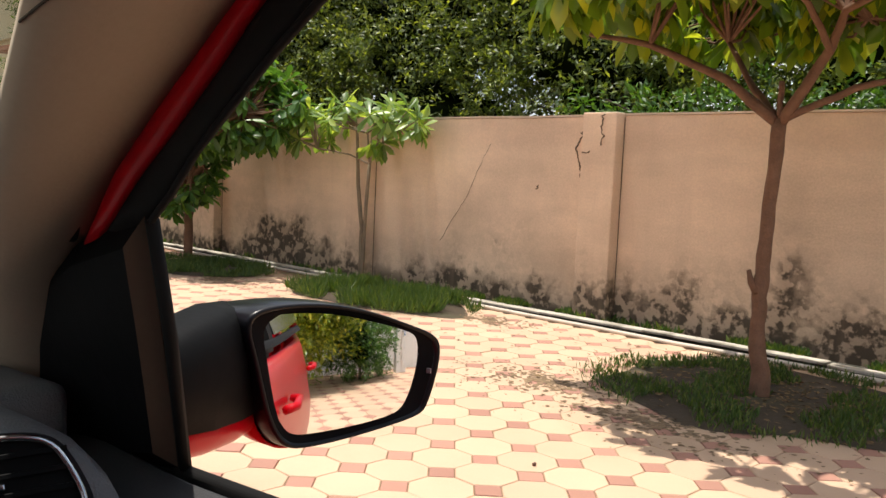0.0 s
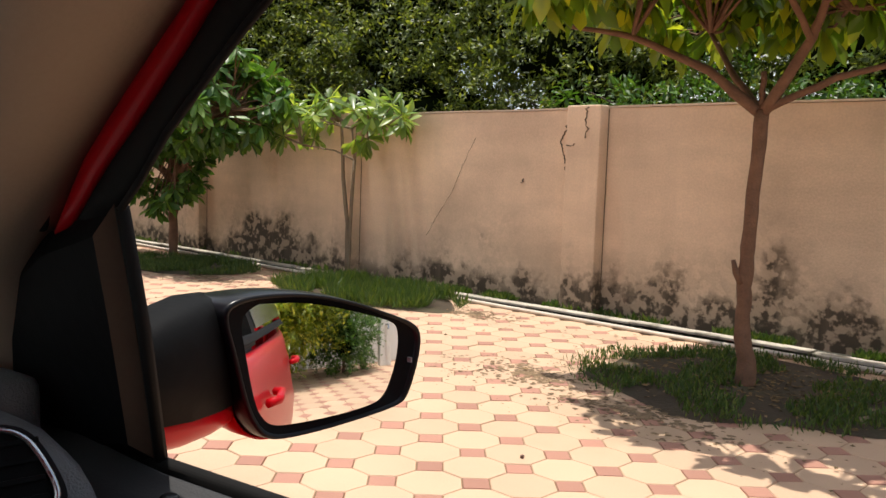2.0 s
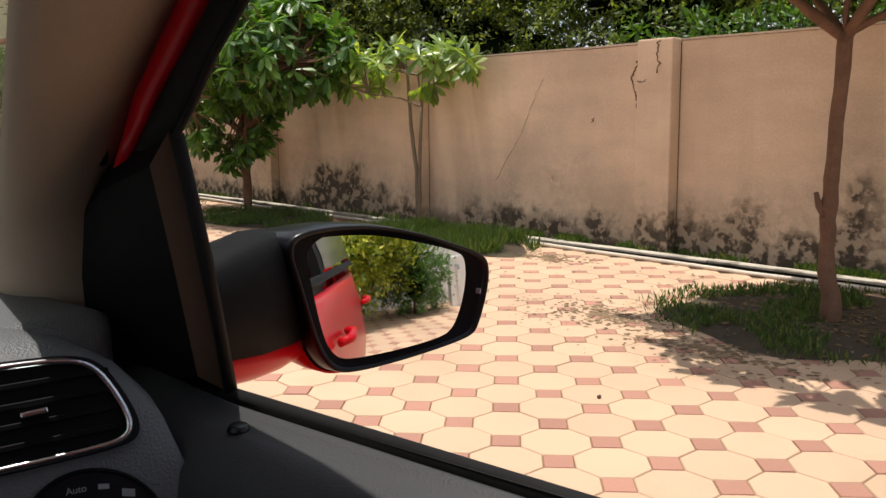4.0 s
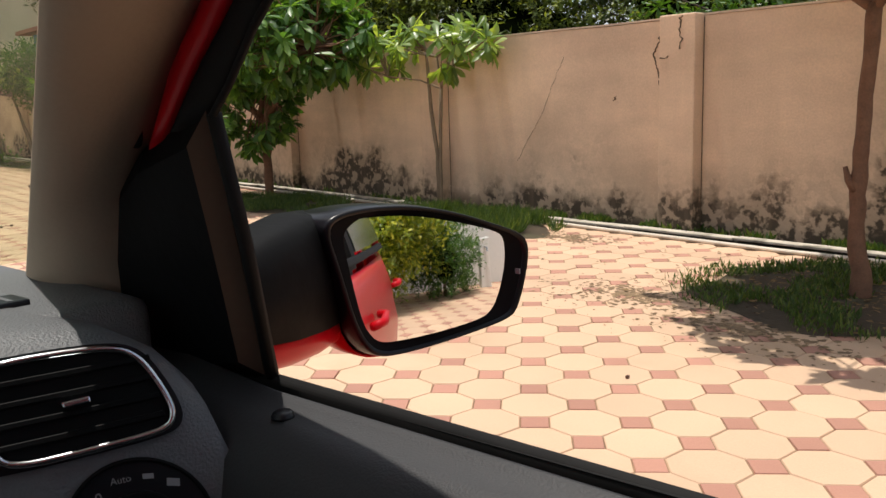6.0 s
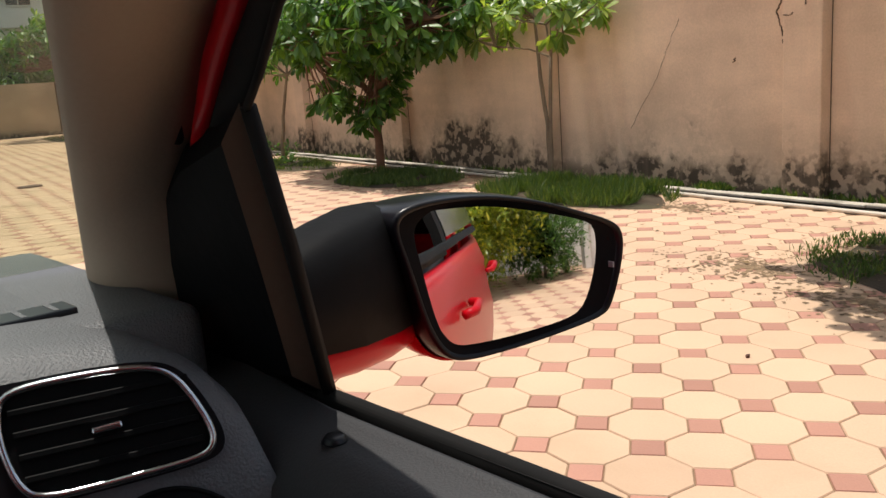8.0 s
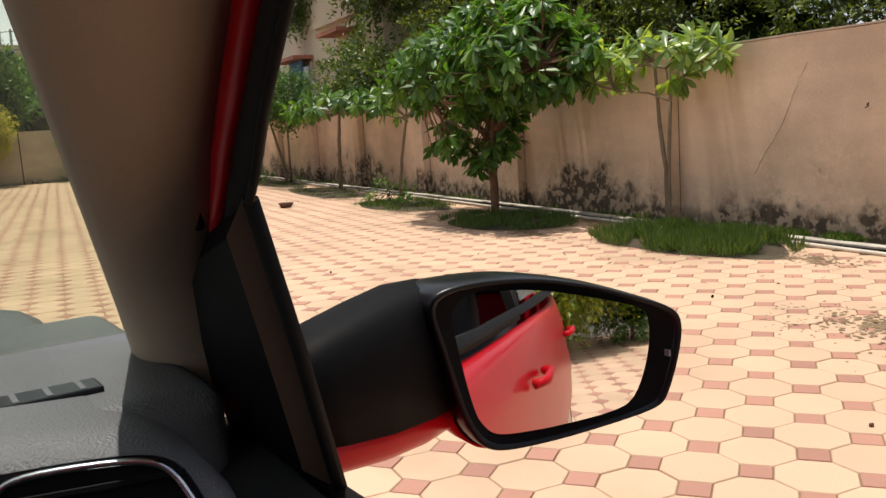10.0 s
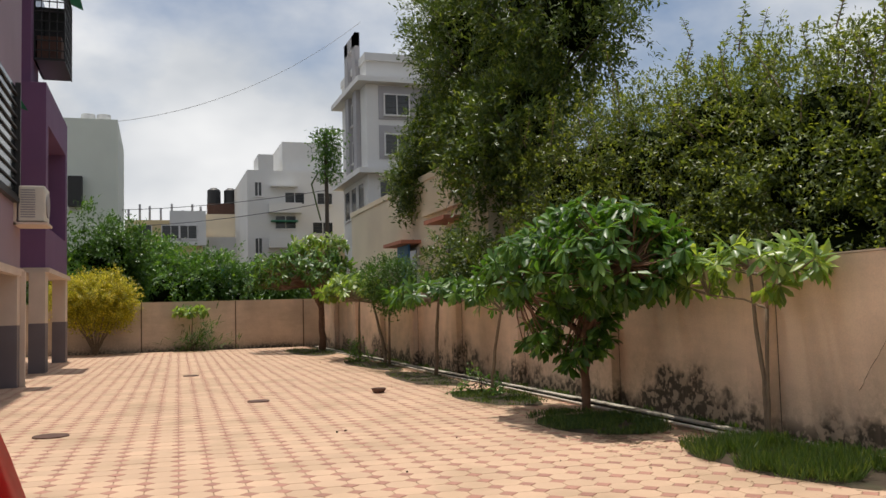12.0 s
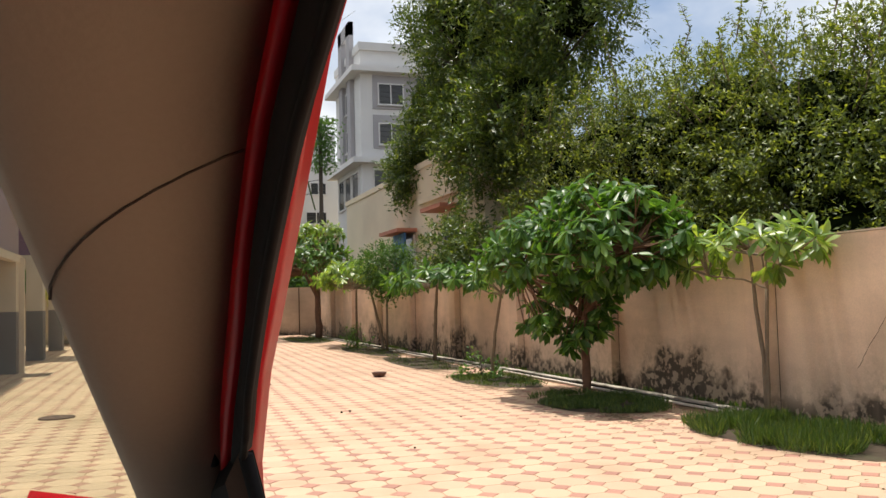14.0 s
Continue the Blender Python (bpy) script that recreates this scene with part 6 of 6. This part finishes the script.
for k in range(18):
    a = (rngl.uniform(-9, 0.5), rngl.uniform(1.4, 4.8))
    if k < 2:
        a = ((-1.28, 1.97), (-2.32, 4.29))[k]
    ob = thing("pebble", "small dark pebble lying on the paving", "pebble", "pebbles on the paving", at=(a[0], a[1], 0.008))
    bm = bmesh.new()
    bmesh.ops.create_icosphere(bm, subdivisions=1, radius=rngl.uniform(0.006, 0.016))
    for v in bm.verts:
        v.co *= rngl.uniform(0.75, 1.2)
    part("stone", bm, M_DARK if k % 2 else M_RUST, ob)

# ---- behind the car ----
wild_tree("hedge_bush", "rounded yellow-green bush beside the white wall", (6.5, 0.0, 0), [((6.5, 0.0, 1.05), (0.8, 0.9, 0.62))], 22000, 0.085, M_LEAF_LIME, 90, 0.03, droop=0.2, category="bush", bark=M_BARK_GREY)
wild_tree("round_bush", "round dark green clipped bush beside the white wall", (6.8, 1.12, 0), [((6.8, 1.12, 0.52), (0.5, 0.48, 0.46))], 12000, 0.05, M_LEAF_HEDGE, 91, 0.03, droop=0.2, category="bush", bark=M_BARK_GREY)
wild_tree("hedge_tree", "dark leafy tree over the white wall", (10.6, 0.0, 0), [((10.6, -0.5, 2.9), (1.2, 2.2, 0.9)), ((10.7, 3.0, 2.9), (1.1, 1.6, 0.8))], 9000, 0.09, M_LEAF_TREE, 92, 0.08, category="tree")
tap = thing("standpipe", "white standpipe with a tap beside the wall", "tap", at=(7.1, 1.88, 0))
part("post", soften(boxes((-0.08, 0.08, -0.08, 0.08, 0, 0.75)), 0.01), M_WHITE, tap)
bm = bmesh.new()
tube(bm, [(-0.08, 0, 0.62), (-0.2, 0, 0.62), (-0.22, 0, 0.56)], 0.014, 8)
part("spout", bm, M_CHROME, tap)

# ---- paving tiles: octagons with red squares between ----
P, TILT = 0.254, radians(-1.3)
TX, TY = 0.0649 * P, 0.2235 * P


def tile_shape(corners, top, chamfer):
    """Top face with a worn, chamfered edge, standing in the joint bed."""
    n = len(corners)
    v = [(x * (1 - chamfer), y * (1 - chamfer), top) for x, y in corners] + [(x, y, top - 0.004) for x, y in corners] + [(x, y, -0.02) for x, y in corners]
    f = [tuple(range(n))]
    for r in (0, n):
        f += [(r + k, r + n + k, r + n + (k + 1) % n, r + (k + 1) % n) for k in range(n)]
    return v, [q if i == 0 else q[::-1] for i, q in enumerate(f)]


SIDE = P / (1 + math.sqrt(2))
GAP = 0.0022
OCT_R = (P / 2 - GAP) / math.cos(math.pi / 8)
OCT = [(OCT_R * math.cos(math.pi / 8 + k * math.pi / 4), OCT_R * math.sin(math.pi / 8 + k * math.pi / 4)) for k in range(8)]
SQ_R = SIDE / math.sqrt(2) - GAP * 1.4
SQ = [(SQ_R * math.cos(k * math.pi / 2), SQ_R * math.sin(k * math.pi / 2)) for k in range(4)]
near_oct, near_sq = bpy.data.meshes.new("octagon_tile"), bpy.data.meshes.new("square_tile")
O_V, O_F = tile_shape(OCT, 0, 0.022)
S_V, S_F = tile_shape(SQ, 0, 0.035)
near_oct.from_pydata(O_V, [], O_F)
near_sq.from_pydata(S_V, [], S_F)
near_oct.materials.append(M_TILE)
near_sq.materials.append(M_RED)
rngt = np.random.default_rng(9)
far = {"octagon_tiles": ([], []), "square_tiles": ([], [])}
spots = []
ct, st_ = math.cos(TILT), math.sin(TILT)
for i in range(int(YARD[0] / P) - 3, int(YARD[1] / P) + 4):
    for j in range(int(YARD[2] / P) - 4, int(YARD[3] / P) + 5):
        for half, key in ((0.5, "octagon_tiles"), (0.0, "square_tiles")):
            u, v = TX + (i + half) * P, TY + (j + half) * P
            x, y = u * ct - v * st_, u * st_ + v * ct
            if not YARD[0] + 0.13 < x < YARD[1] - 0.13 or not YARD[2] + 0.13 < y < YARD[3] - 0.06:
                continue
            # no paving under the car's middle or behind the apartment block's front
            if y < -6 and x < -9:
                continue
            spots.append((math.hypot(x + 1.9, y - 2.3), x, y, key))
spots.sort()
count = {"octagon_tiles": 0, "square_tiles": 0}
for d, x, y, key in spots:
    z = rngt.uniform(-0.0022, 0.0012)
    count[key] += 1
    if count[key] <= 290:
        ob = new("octagon_tile" if key[0] == "o" else "square_tile", near_oct if key[0] == "o" else near_sq)
        ob.location = (x, y, z)
        ob.rotation_euler = (rngt.normal(0, 0.004), rngt.normal(0, 0.004), TILT + rngt.normal(0, 0.006))
        ob.parent = pavement
    else:
        V, F = far[key]
        b = len(V)
        v0, f0 = (O_V, O_F) if key[0] == "o" else (S_V, S_F)
        V.extend((x + a * ct - c * st_, y + a * st_ + c * ct, z + e) for a, c, e in v0)
        F.extend(tuple(b + k for k in f) for f in f0)
for key, (V, F) in far.items():
    tagged(raw(key, V, F, M_TILE_FAR if key[0] == "o" else M_RED_FAR, pavement), kind="stuff")
